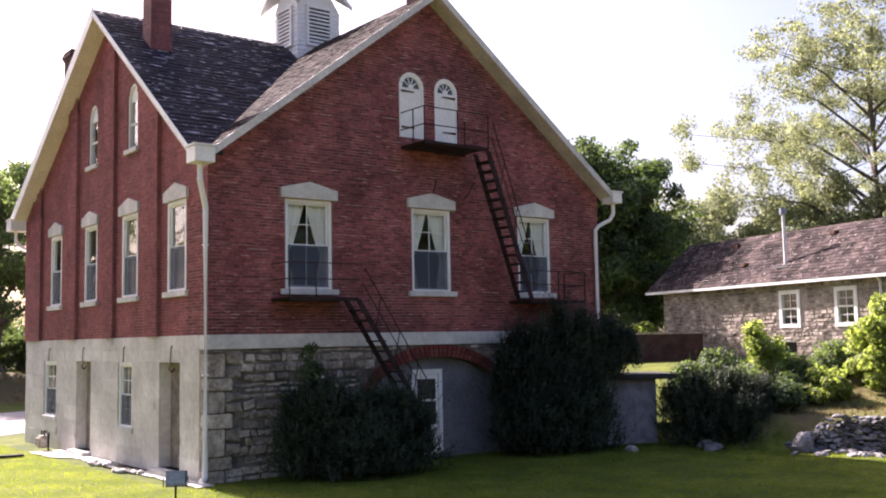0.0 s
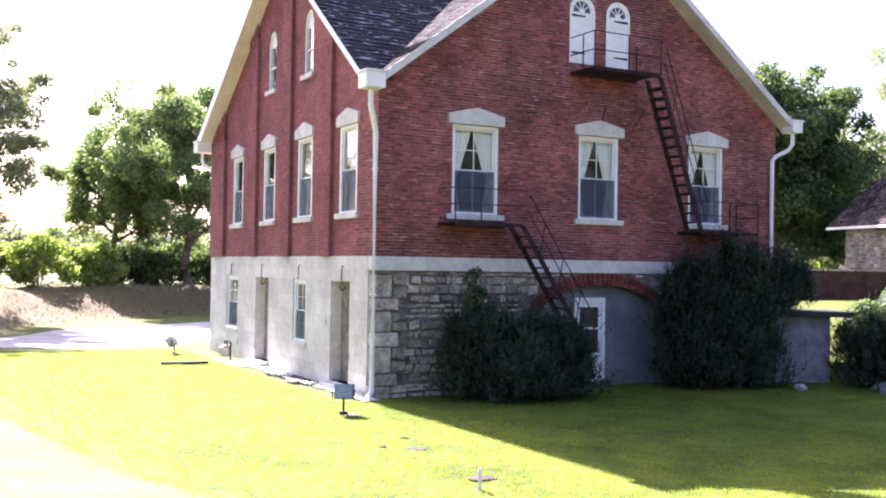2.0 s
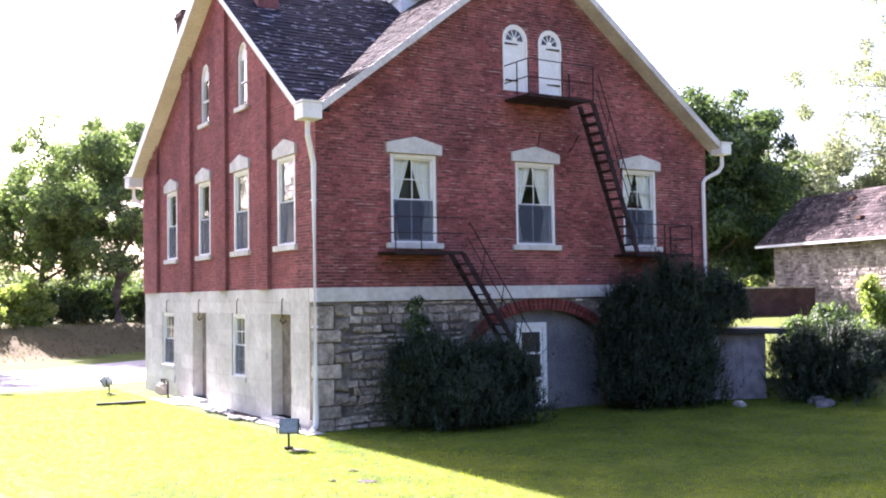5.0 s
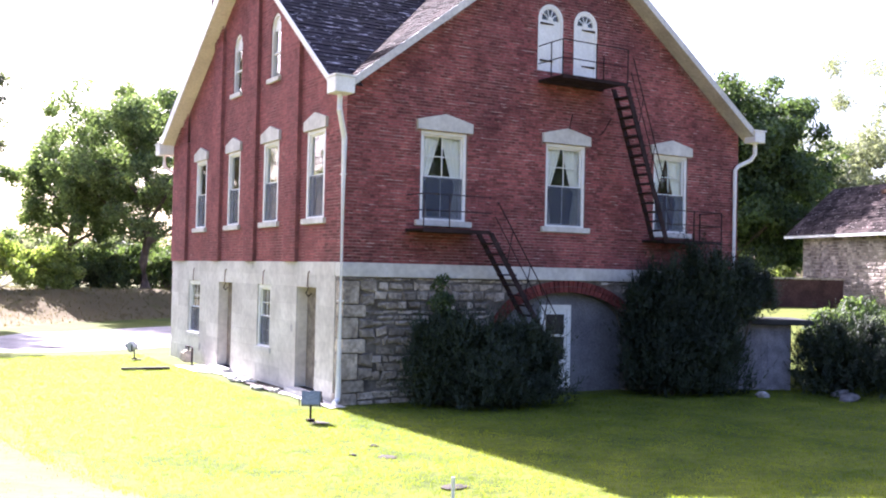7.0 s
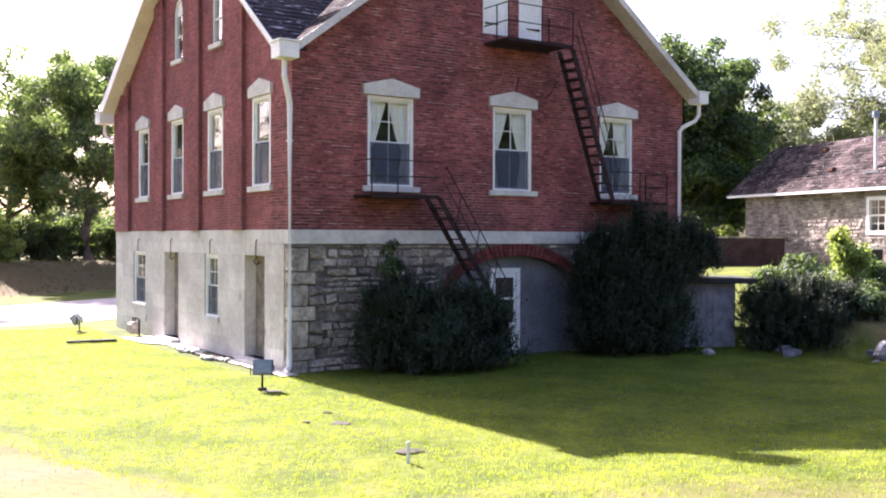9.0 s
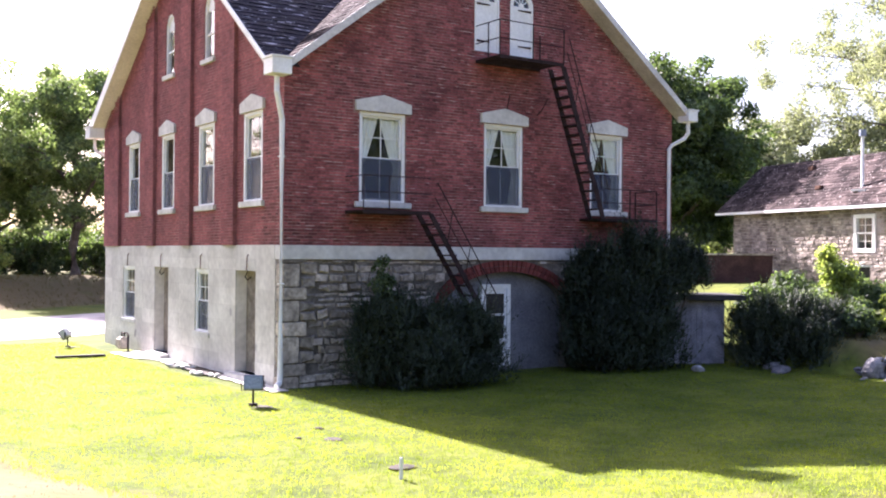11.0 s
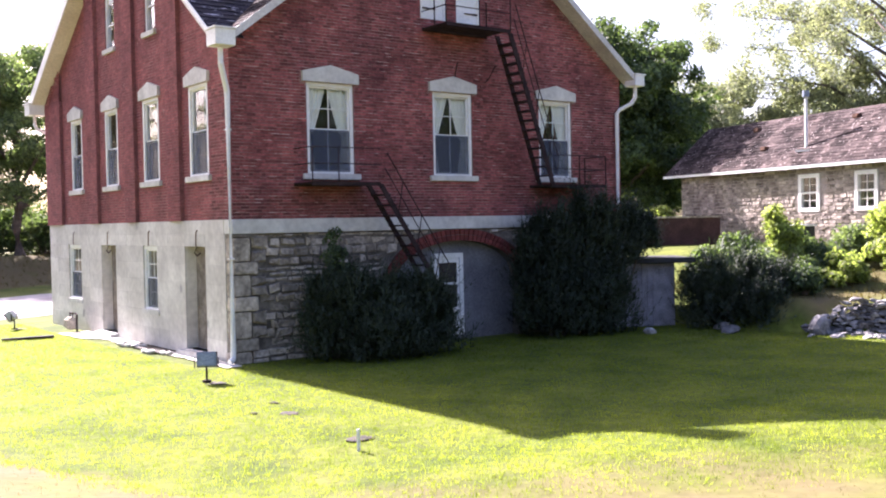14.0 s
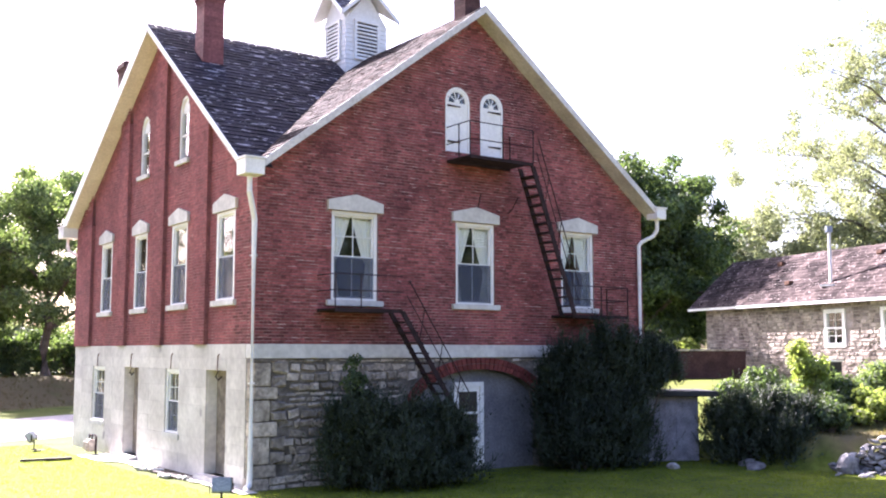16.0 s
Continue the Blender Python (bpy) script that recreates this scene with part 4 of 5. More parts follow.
def shrub(at, rx, ry, h, leaf, material, seedv, label, clumps=30, per=160, name="shrub", cr=None, taper=0.35, z=None):
    """Stems from the ground and leaf clumps over an uneven dome."""
    rng = random.Random(seedv)
    gz = ground_z(at[0], at[1]) - 0.05 if z is None else z
    sh = thing(name, label, "shrub", (at[0], at[1], gz))
    cr = cr or 0.28 * min(rx, ry, h) + 0.12
    bm = bmesh.new()
    cen = []
    for i in range(clumps):
        an, q, v = rng.uniform(0, 6.283), math.sqrt(rng.uniform(0.05, 1)), rng.uniform(0.05, 1)
        k = (1 - taper * v ** 2) * q
        c = (math.cos(an) * k * (rx - cr * 0.6), math.sin(an) * k * (ry - cr * 0.6), cr * 0.5 + v * (h - cr) * math.sqrt(max(0.05, 1 - 0.55 * q * q)))
        cen.append((c, cr * rng.uniform(0.7, 1.25), int(per * rng.uniform(0.7, 1.3))))
        if i % 3 == 0:
            tube(bm, [(c[0] * 0.2, c[1] * 0.2, 0), (c[0] * 0.6, c[1] * 0.6, c[2] * 0.6), c], [0.03, 0.02, 0.006], 5)
    part("stems", bm, BARK, sh)
    leaf_mesh("foliage", cen, leaf, rng, material, sh)
    return sh


def juniper(at, lobes, sprays, seedv, label, leaf=0.045, z=None):
    """Feathery upright sprays over several lobes (x, y, radius, height)."""
    rng = random.Random(seedv)
    gz = ground_z(at[0], at[1]) - 0.05 if z is None else z
    sh = thing("juniper", label, "shrub", (at[0], at[1], gz))
    vs, fs = [], []
    total = sum(lobe[2] ** 2 * lobe[3] for lobe in lobes)
    for lx, ly, r, h, low in ((*lobe, 0.0)[:5] for lobe in lobes):
        part("stem", btube([(lx * 0.4, ly * 0.4, 0), (lx * 0.8, ly * 0.8, h * 0.4), (lx, ly, h * 0.8)], [0.06, 0.04, 0.01], 6), BARK, sh)
        for _ in range(int(sprays * r * r * h / total)):
            an, q, v = rng.uniform(0, 6.283), math.sqrt(rng.uniform(0.02, 1)), rng.random() ** 0.8
            wide = r * (1 - 0.75 * v ** 1.8) * (1 + 0.85 * noise.noise(Vector((math.cos(an) * 1.5, math.sin(an) * 1.5 + lx * 3, v * h * 1.6 + seedv))))
            p = Vector((lx + math.cos(an) * q * wide, ly + math.sin(an) * q * wide * 0.75, 0.02 + low + v * (h - low) * 0.9 * (1 - 0.12 * q)))
            out = Vector((math.cos(an) * 0.6 * q, math.sin(an) * 0.6 * q, rng.uniform(0.5, 1.3))).normalized()
            ln = rng.uniform(0.2, 0.55) if rng.random() < 0.8 else rng.uniform(0.6, 1.1)
            for k in range(22):
                f = k / 22
                c = p + out * ln * f
                sd = Vector((rng.gauss(0, 1), rng.gauss(0, 1), rng.gauss(0, 1)))
                tdir = (out * 0.8 + sd.normalized() * 0.9).normalized()
                b = tdir.cross(sd).normalized()
                s = leaf * rng.uniform(0.8, 1.6) * (1.15 - 0.6 * f)
                c = c + sd * 0.05 * (1 - f)
                n0 = len(vs)
                vs += [tuple(c - b * s * 0.32), tuple(c + b * s * 0.32), tuple(c + tdir * s * 2.2)]
                fs.append((n0, n0 + 1, n0 + 2))
    me = bpy.data.meshes.new("foliage")
    me.from_pydata(vs, [], fs)
    me.materials.append(LEAF_J)
    o = new("foliage", me)
    o.parent = sh
    return sh


# beyond the drive
tree((7.2, 46.0), 14.0, 6.2, 0.34, 3.0, 0.125, LEAF_A, 11, "broad green maple on the bank beyond the drive", clumps=230, per=300, clump_r=1.1, limbs=12, fill=0.75)
tree((3.6, 52.5), 11.5, 3.6, 0.3, 3.0, 0.13, LEAF_A, 12, "green broadleaf tree beside the maple on the bank", clumps=140, per=240, clump_r=1.05, limbs=10, fill=0.7)
tree((16.0, 56.0), 18.5, 5.0, 0.3, 4.0, 0.12, LEAF_D, 13, "tall pale-leaved tree rising behind the maple", clumps=100, per=200, clump_r=1.0, limbs=11)
tree((-6.9, 36.5), 13.0, 4.0, 0.16, 4.0, 0.085, LEAF_E, 14, "slender airy tree on the dry bank", clumps=210, per=160, clump_r=0.62, limbs=15, fill=0.4)
tree((-8.2, 38.0), 17.8, 4.8, 0.20, 5.0, 0.085, LEAF_E, 15, "tall thin-crowned tree on the dry bank", clumps=340, per=170, clump_r=0.66, limbs=17, fill=0.55)
# right-hand trees
tree((29.4, 15.6), 11.6, 4.6, 0.3, 1.2, 0.125, LEAF_B, 21, "dense dark-green round-headed tree behind the house", clumps=270, per=300, clump_r=1.05, limbs=12, fill=0.8)
tree((35.5, 18.5), 8.8, 3.9, 0.22, 0.8, 0.14, LEAF_B, 22, "lower dark-green tree behind the stone cottage", clumps=110, per=210, clump_r=0.95, limbs=9, fill=0.8)
tree((62.5, 18.0), 29.0, 12.0, 0.38, 7.0, 0.115, LEAF_D, 23, "tall airy sycamore with pale sunlit leaves", clumps=420, per=200, clump_r=1.25, limbs=24, fill=0.5)
tree((52.0, 28.0), 12.5, 5.5, 0.4, 1.5, 0.14, LEAF_D, 24, "leafy pale-green tree behind the cottage roof", clumps=150, per=270, clump_r=1.3, limbs=11, fill=0.8)
tree((60.0, 22.0), 13.5, 6.0, 0.4, 1.5, 0.14, LEAF_D, 25, "leafy olive-green tree far behind the cottage", clumps=150, per=270, clump_r=1.3, limbs=11, fill=0.8)
tree((68.0, 16.0), 14.5, 6.0, 0.4, 1.5, 0.14, LEAF_D, 26, "leafy olive-green tree at the edge of the yard", clumps=150, per=270, clump_r=1.3, limbs=11, fill=0.8)
# hedge on the bank
for n, (x, y, rx, h, m) in enumerate(((-12, 41, 3.2, 3.6, LEAF_C), (-8.0, 43, 2.8, 3.2, LEAF_C), (-5.2, 43, 2.0, 3.8, LEAF_A), (-2.6, 41.5, 2.4, 3.3, LEAF_C), (0.6, 42.5, 2.3, 3.0, LEAF_C), (-16, 40, 3.5, 4.0, LEAF_C), (4.0, 53, 3.5, 3.6, LEAF_B), (10.0, 53.0, 4.0, 4.0, LEAF_B), (16, 55, 4.0, 4.5, LEAF_B), (22, 57, 4.5, 5.0, LEAF_B))):
    shrub((x, y), rx, rx * 0.8, h, 0.13, m, 40 + n, "bright leafy shrub in the hedge on the bank", clumps=32, per=170)
# far wood: distance haze is painted by using the paler leaf colours
for n in range(12):
    x = -70 + n * 13.0
    shrub((x, 110 + 12 * math.sin(n * 2.1)), 9, 5, 7.2 + 2.2 * math.sin(n * 1.7), 0.3, LEAF_E if n % 2 else LEAF_D, 60 + n, "far-off wood edge, leaves paled for haze", clumps=40, per=120, name="far_trees", cr=2.0)
for n, (x, y, rx, h) in enumerate(((6.5, 50.0, 2.4, 3.0), (9.6, 49.2, 2.2, 2.8), (3.4, 49.8, 2.0, 2.6))):
    shrub((x, y), rx, rx * 0.8, h, 0.12, LEAF_B, 96 + n, "shaded undergrowth below the maple on the bank", clumps=30, per=170)
# junipers and shrubs against the house
juniper((3.0, -1.35), [(-1.35, 0.35, 0.62, 2.15), (-0.85, 0.45, 0.5, 2.5), (-0.5, 0.1, 0.8, 2.2), (0.3, -0.1, 0.95, 2.0), (1.05, -0.15, 0.9, 2.05), (1.55, -0.2, 0.75, 1.55), (0.0, -0.5, 0.9, 1.3)], 3600, 71, "dark untrimmed juniper against the stone basement")
shrub((2.2, -0.8), 0.75, 0.4, 3.3, 0.055, LEAF_B, 72, "dark leafy sapling rising out of the juniper", clumps=40, per=70, cr=0.26, taper=0.75)
juniper((9.4, -1.15), [(-1.25, 0.35, 0.5, 3.3), (-0.85, 0.3, 0.6, 3.75), (-0.3, 0.1, 0.75, 3.9), (0.5, 0.0, 0.8, 4.35), (1.2, -0.2, 0.7, 4.25), (2.1, -0.25, 0.6, 3.6, 1.9), (2.7, -0.3, 0.5, 3.3, 2.2), (-0.7, -0.2, 0.7, 2.0), (0.4, -0.4, 0.95, 2.4), (1.2, -0.5, 0.6, 2.3)], 5600, 73, "tall dark evergreen hiding the wall's end")
juniper((14.2, -3.5), [(-0.9, 1.4, 0.5, 1.8), (-0.8, 0.9, 0.65, 1.9), (-0.8, 0.5, 0.75, 2.2), (0.0, 0.0, 0.95, 2.2), (0.8, -0.5, 0.9, 1.9), (-0.2, -0.6, 0.8, 1.3), (1.3, -0.9, 0.6, 1.4)], 2500, 74, "dark spreading evergreen beside the rubble wall", z=-0.05)
shrub((17.3, -2.5), 0.85, 0.8, 2.9, 0.075, LEAF_C, 81, "bright yellow-green feathery sapling in the sun", clumps=44, per=130, cr=0.3)
shrub((19.3, -5.2), 1.25, 1.1, 2.95, 0.095, LEAF_C, 82, "bright yellow-green bush in the sun", clumps=64, per=120, cr=0.36)
shrub((17.3, -4.6), 0.9, 0.8, 1.15, 0.08, LEAF_C, 83, "low yellow-green bush in the sun", clumps=24, per=120)
shrub((15.6, -0.6), 0.5, 0.5, 1.3, 0.08, LEAF_C, 84, "small yellowish shrub behind the shed", clumps=12, per=100)
shrub((15.3, -4.5), 0.75, 0.6, 0.95, 0.06, LEAF_B, 95, "low dark twiggy shrub behind the rubble", clumps=22, per=150)
shrub((17.9, -3.5), 0.9, 0.8, 1.15, 0.07, LEAF_B, 91, "dark leafy shrub under the bright bushes", clumps=26, per=150)
shrub((18.4, -2.1), 1.0, 0.9, 1.45, 0.075, LEAF_A, 92, "mixed green shrub before the cottage", clumps=28, per=150)
shrub((16.5, -3.8), 0.8, 0.7, 0.95, 0.07, LEAF_B, 93, "low dark shrub above the rubble wall", clumps=22, per=150)
shrub((20.0, -3.2), 1.0, 0.9, 1.3, 0.08, LEAF_A, 94, "mixed green shrub beside the bright bush", clumps=26, per=140)
shrub((21.2, -6.9), 1.0, 0.9, 2.2, 0.10, LEAF_C, 85, "bright bush on the terrace", clumps=26, per=120)
shrub((25.0, 9.0), 1.2, 1.0, 2.0, 0.10, LEAF_C, 86, "yellow-green bush at the cottage corner", clumps=20, per=120)
shrub((16.0, -2.6), 0.8, 0.8, 1.3, 0.07, LEAF_B, 87, "dark leafy shrub below the saplings", clumps=26, per=150)
shrub((15.3, -1.5), 1.1, 1.0, 1.5, 0.08, LEAF_B, 88, "dark leafy shrub on the terrace behind the shed", clumps=36, per=150)
shrub((16.7, -1.3), 1.2, 1.0, 1.7, 0.08, LEAF_B, 89, "dark leafy shrub below the cottage wall", clumps=36, per=150)
shrub((15.3, -3.3), 0.8, 0.8, 1.5, 0.07, LEAF_A, 90, "mixed green shrub with pale flowers", clumps=24, per=140)
tree((-15.5, 41.0), 17.0, 4.6, 0.2, 4.0, 0.12, LEAF_E, 16, "tall thin-crowned tree on the bank, mirrored in the side panes", clumps=80, per=40, clump_r=0.7, limbs=20, fill=0.2)
# unseen trees added on the viewer's side of the yard, blocking sky from the panes
for n, (x, y, h) in enumerate(((-24, -46, 15), (-6, -52, 17), (12, -50, 16), (26, -44, 17), (38, -38, 16), (50, -28, 15), (-38, -30, 15))):
    tree((x, y), h, 6.5, 0.35, 2.0, 0.3, LEAF_B, 130 + n, "unseen broad tree added behind the viewer to darken the panes", clumps=110, per=70, clump_r=1.7, limbs=10, fill=0.8)


# ---- stone cottage ----
HUT = thing("cottage", "low rubble-stone cottage with a mossy shingle roof", "cottage", (26.9, 9.3, 2.2), -14.0 - 90.0)
# local: x along the eave towards the viewer, y into the cottage
HL, HD, HE, HR = 18.0, 4.4, 2.98, 5.02


def hut_wall():
    holes = [(a, b, 1.15, flat(2.5)) for a, b in HUT_WIN]
    return wall_columns([0, HL], -0.8, flat(HE), holes, 0.0, 0.4, "y")


HUT_WIN = [(7.58, 8.58), (10.45, 11.4)]
hw_front = part("stone_wall", hut_wall(), HUTJOINT, HUT, "rubble stone wall")
for x0, x1 in ((0.0, 0.4), (HL - 0.4, HL)):
    part("gable_wall", bprism([(0.4, -0.8), (HD, -0.8), (HD, HE), (HD / 2, HR - 0.15), (0.4, HE)], x0, x1, "x"), HUTSTONE, HUT)
part("back_wall", bbox(0.4, HL - 0.4, HD - 0.4, HD, -0.8, HE), HUTSTONE, HUT)
for s in (0, 1):
    y0, y1 = (-0.35, HD / 2) if s == 0 else (HD + 0.35, HD / 2)
    ze = HE - 0.26 * 0.75 + 0.12
    part("roof_deck", bprism([(y0, ze), (y1, HR + 0.1), (y1, HR - 0.02), (y0, ze - 0.1)], -0.85, HL + 0.4, "x"), SHINGLE_B, HUT)
part("eave_board", bbox(-0.87, HL + 0.4, -0.39, -0.36, HE - 0.20, HE - 0.09), WHITE, HUT, "white eave board")
hs = math.hypot(HD / 2 + 0.35, HR + 0.1 - (HE - 0.075))
shingle_field("shingles", (-0.85, -0.36, HE - 0.07), (1, 0, 0), (0, HD / 2 + 0.35, HR + 0.1 - (HE - 0.075)), HL + 1.2, hs, lambda s, r: True, SHINGLE_B, HUT, 9, 0.2, 0.3)
rng = random.Random(77)
for k in range(2):
    a, b = HUT_WIN[k]
    w = part("window", bprism([(a - 0.06, 1.1), (b + 0.06, 1.1), (b + 0.06, 2.56), (a - 0.06, 2.56), (a - 0.06, 1.1), (a + 0.09, 1.25), (a + 0.09, 2.41), (b - 0.09, 2.41), (b - 0.09, 1.25), (a + 0.09, 1.25)], -0.05, 0.1), WHITE, HUT, "white framed sash window")
    part("pane", bbox(a + 0.05, b - 0.05, 0.03, 0.04, 1.2, 2.45), GLASS, w)
    part("meeting_rail", bbox(a + 0.09, b - 0.09, -0.01, 0.05, 1.80, 1.87), WHITE, w)
    u = (a + b) / 2
    part("muntin", bbox(u - 0.009, u + 0.009, 0.005, 0.028, 1.25, 2.41), WHITE, w)
    for zz in (1.53, 2.14):
        part("muntin", bbox(a + 0.09, b - 0.09, 0.002, 0.026, zz - 0.008, zz + 0.008), WHITE, w)
    part("room_back", bbox(a - 0.02, b + 0.02, 0.38, 0.42, 1.1, 2.6), INSIDE, w)


def stones(parent, length, z0, z1, d, material, seedv, cap, holes=(), hrange=(0.14, 0.30), lrange=(0.25, 0.65), deep=0.04, name="stone", topf=None):
    """Roughly squared stones in uneven courses on a wall's face (local x, -y outwards); past cap they join into one mesh."""
    rng = random.Random(seedv)
    made, rest_v, rest_f = 0, [], []
    z = z0
    while z < z1 - 0.05:
        h = min(rng.uniform(*hrange), z1 - z)
        x = -rng.uniform(0, lrange[0])
        while x < length:
            w = rng.uniform(*lrange)
            a, b = max(0.0, x), min(length, x + w)
            x += w
            zt = z + h * rng.uniform(0.85, 1.0)
            if b - a < 0.08 or any(hh[0] < b and a < hh[1] and hh[2] < zt and z < hh[3] for hh in holes):
                continue
            if topf and zt > topf((a + b) / 2):
                continue
            p = deep * rng.uniform(0.4, 1.3)
            g = 0.012
            c = 0.18 * min(b - a, h)
            j = lambda s: rng.uniform(-s, s)
            base = [(a + g, d, z + g), (b - g, d, z + g), (b - g, d, zt - g), (a + g, d, zt - g)]
            face = [(a + c + j(0.02), d - p + j(0.012), z + c * 0.7 + j(0.01)), (b - c + j(0.02), d - p + j(0.012), z + c * 0.7 + j(0.01)), (b - c + j(0.02), d - p + j(0.012), zt - c * 0.7 + j(0.01)), (a + c + j(0.02), d - p + j(0.012), zt - c * 0.7 + j(0.01))]
            vs = base + face
            fs = [(4, 5, 6, 7), (0, 1, 5, 4), (1, 2, 6, 5), (2, 3, 7, 6), (3, 0, 4, 7)]
            if made < cap:
                me = bpy.data.meshes.new(name)
                me.from_pydata(vs, [], fs)
                me.materials.append(material)
                o = new(name, me)
                o.parent = parent
                made += 1
            else:
                n = len(rest_v)
                rest_v += vs
                rest_f += [tuple(n + i for i in f) for f in fs]
        z += h
    if rest_v:
        me = bpy.data.meshes.new("stonework")
        me.from_pydata(rest_v, [], rest_f)
        me.materials.append(material)
        o = new("stonework", me)
        o.parent = parent
        o["kind"] = "stuff"


vp = thing("vent_pipe", "white vent pipe standing on the cottage roof", "pipe", HUT.matrix_basis @ Vector((7.4, 0.5, HE + 0.55)))
part("pipe", btube([(0, 0, -0.1), (0, 0, 2.1)], 0.06, 8), WHITE, vp)
part("cap", btube([(0, 0, 2.1), (0, 0, 2.35)], [0.14, 0.14], 10), FLOODGREY, vp)
part("flashing", bbox(-0.3, 0.3, -0.3, 0.3, -0.05, 0.02), WHITE, vp)

# brick garden wall beside the cottage, its shade put into the darker brick colour
gw = thing("garden_wall", "low brick garden wall by the cottage, darkened for shade", "wall", (20.9, 9.3, 1.9), -35.0)
part("wall", bbox(0, 5.6, 0, 0.3, -0.6, 1.25), DARKBRICK, gw)
part("coping", bbox(-0.05, 5.65, -0.05, 0.35, 1.253, 1.33, 0.015), RUBBLE, gw)

# plank shed set into the bank
sd = thing("shed", "small weathered grey plank shed with a flat dark roof", "shed", (11.42, -0.72, 0.0), -34.0)
part("body", bbox(0, 1.95, 0.03, 1.7, -0.1, 1.85), WOODGREY, sd, "grey plank walls")
x = 0.0
while x < 1.3:
    part("plank", bbox(x + 0.006, x + 0.155, 0.0, 0.028, 0.02, 1.75), WOODGREY, sd)
    x += 0.162
part("side_door", bbox(1.36, 1.90, 0.005, 0.028, 0.05, 1.7), WOODGREY, sd)
sd.scale = (1, 1, 0.99)
part("handle", bbox(0.72, 0.75, -0.05, 0.0, 0.85, 1.02), IRON, sd)
part("roof", bbox(-0.3, 2.5, -0.3, 1.9, 1.87, 2.02, 0.02), DARKROOF, sd, "flat tar roof with an overhang")

# fallen dry-stone wall
rw = thing("rubble_wall", "tumbled dry-stone retaining wall of grey rubble", "stone wall", (13.9, -5.45, -0.05), -62.0)
part("core", bprism([(0.3, 0), (5.2, 0), (5.2, 0.82), (1.5, 0.78), (0.7, 0.4)], 0.3, 0.8), DIRT, rw)


def boulder(parent, at, s, seedv, material, name="stone", sub=2):
    rng = random.Random(seedv)
    bm = bmesh.new()
    bmesh.ops.create_icosphere(bm, subdivisions=sub, radius=1.0)
    o = Vector((rng.uniform(0, 50), rng.uniform(0, 50), 0))
    for v in bm.verts:
        v.co *= 1 + (0.35 if sub > 1 else 0.75) * noise.noise(v.co * 1.1 + o)
        v.co = Vector((v.co.x * s[0], v.co.y * s[1], v.co.z * s[2]))
    me_ob = part(name, bm, material, parent)
    me_ob.matrix_basis = pose(*at, rng.uniform(-15, 15), rng.uniform(-15, 15), rng.uniform(0, 360))
    return me_ob


rng = random.Random(31)
for row in range(11):
    u = rng.uniform(0.0, 0.15) + (0.04 * row) ** 2
    z = 0.03 + row * 0.088
    while u < 5.2:
        s = rng.uniform(0.06, 0.14)
        if z < 0.22 + u * 0.6:
            boulder(rw, (u, 0.16 + 0.03 * row - rng.uniform(0.0, 0.14), z + rng.uniform(-0.03, 0.03)), (s * 1.4, s, rng.uniform(0.04, 0.075)), rng.randrange(9999), RUBBLE_GREY, sub=1)
        u += s * 1.75
for k in range(70):
    s = rng.uniform(0.05, 0.14)
    boulder(rw, (rng.uniform(0.2, 3.6), -rng.uniform(0.0, 1.0) ** 1.6, 0.07), (s * 1.3, s, s * 0.6), 900 + k, RUBBLE_GREY, sub=1)
for x, y, sx, sz, nm in ((14.0, -5.85, 0.36, 0.30, "grey boulder lying at the foot of the rubble wall"), (12.75, -3.95, 0.33, 0.12, "flat pale stone half sunk in the lawn"), (10.9, -2.7, 0.2, 0.12, "small stone in the grass"), (13.2, -3.3, 0.25, 0.14, "grey stone beside the shed")):
    b = boulder(None, (x, y, sz * 0.55), (sx, sx * 0.75, sz), int(x * 10), RUBBLE_GREY, "boulder")
    tagged(b, nm, "boulder")
stones(hw_front, HL, -0.6, HE - 0.1, 0.0, HUTSTONE, 88, 300, holes=[(a - 0.08, b + 0.08, 1.08, 2.6) for a, b in HUT_WIN], hrange=(0.08, 0.18), lrange=(0.12, 0.40), deep=0.035)
part("downspout", btube([(12.6, -0.30, HE - 0.15), (12.6, -0.10, HE - 0.35), (12.6, -0.10, -0.5)], 0.045, 8), WHITE, HUT, "white rain pipe")
hb = thing("cellar_box", "dark box with a white lid against the cottage wall", "box", HUT.matrix_basis @ Vector((8.9, -1.3, -0.3)), -104)
part("body", bbox(-0.45, 0.45, -0.35, 0.35, 0, 0.85), DARKROOF, hb)
part("lid", bbox(-0.75, 0.5, -0.42, 0.42, 0.853, 0.92, 0.01), WHITE, hb, "white lid")
for k, (u, v) in enumerate(((3.2, 1.7), (8.8, 1.75), (4.9, 0.6))):
    sl = (HR + 0.1 - (HE - 0.075)) / (HD / 2 + 0.35)
    ven = thing("roof_vent", "small rusty roof vent on the cottage shingles", "vent", HUT.matrix_basis @ Vector((u, v, HE - 0.07 + (v + 0.36) * sl)), -104)
    part("hood", bbox(-0.16, 0.16, -0.14, 0.14, -0.05, 0.12, 0.03), RUST, ven)

# ---- fire escape ----
fe = thing("fire_escape", "black iron fire escape with landings and steep stairs", "fire escape")


def bar(p0, p1, r=0.018, name="bar", parent=fe):
    return part(name, btube([p0, p1], r, 6), IRON, parent)


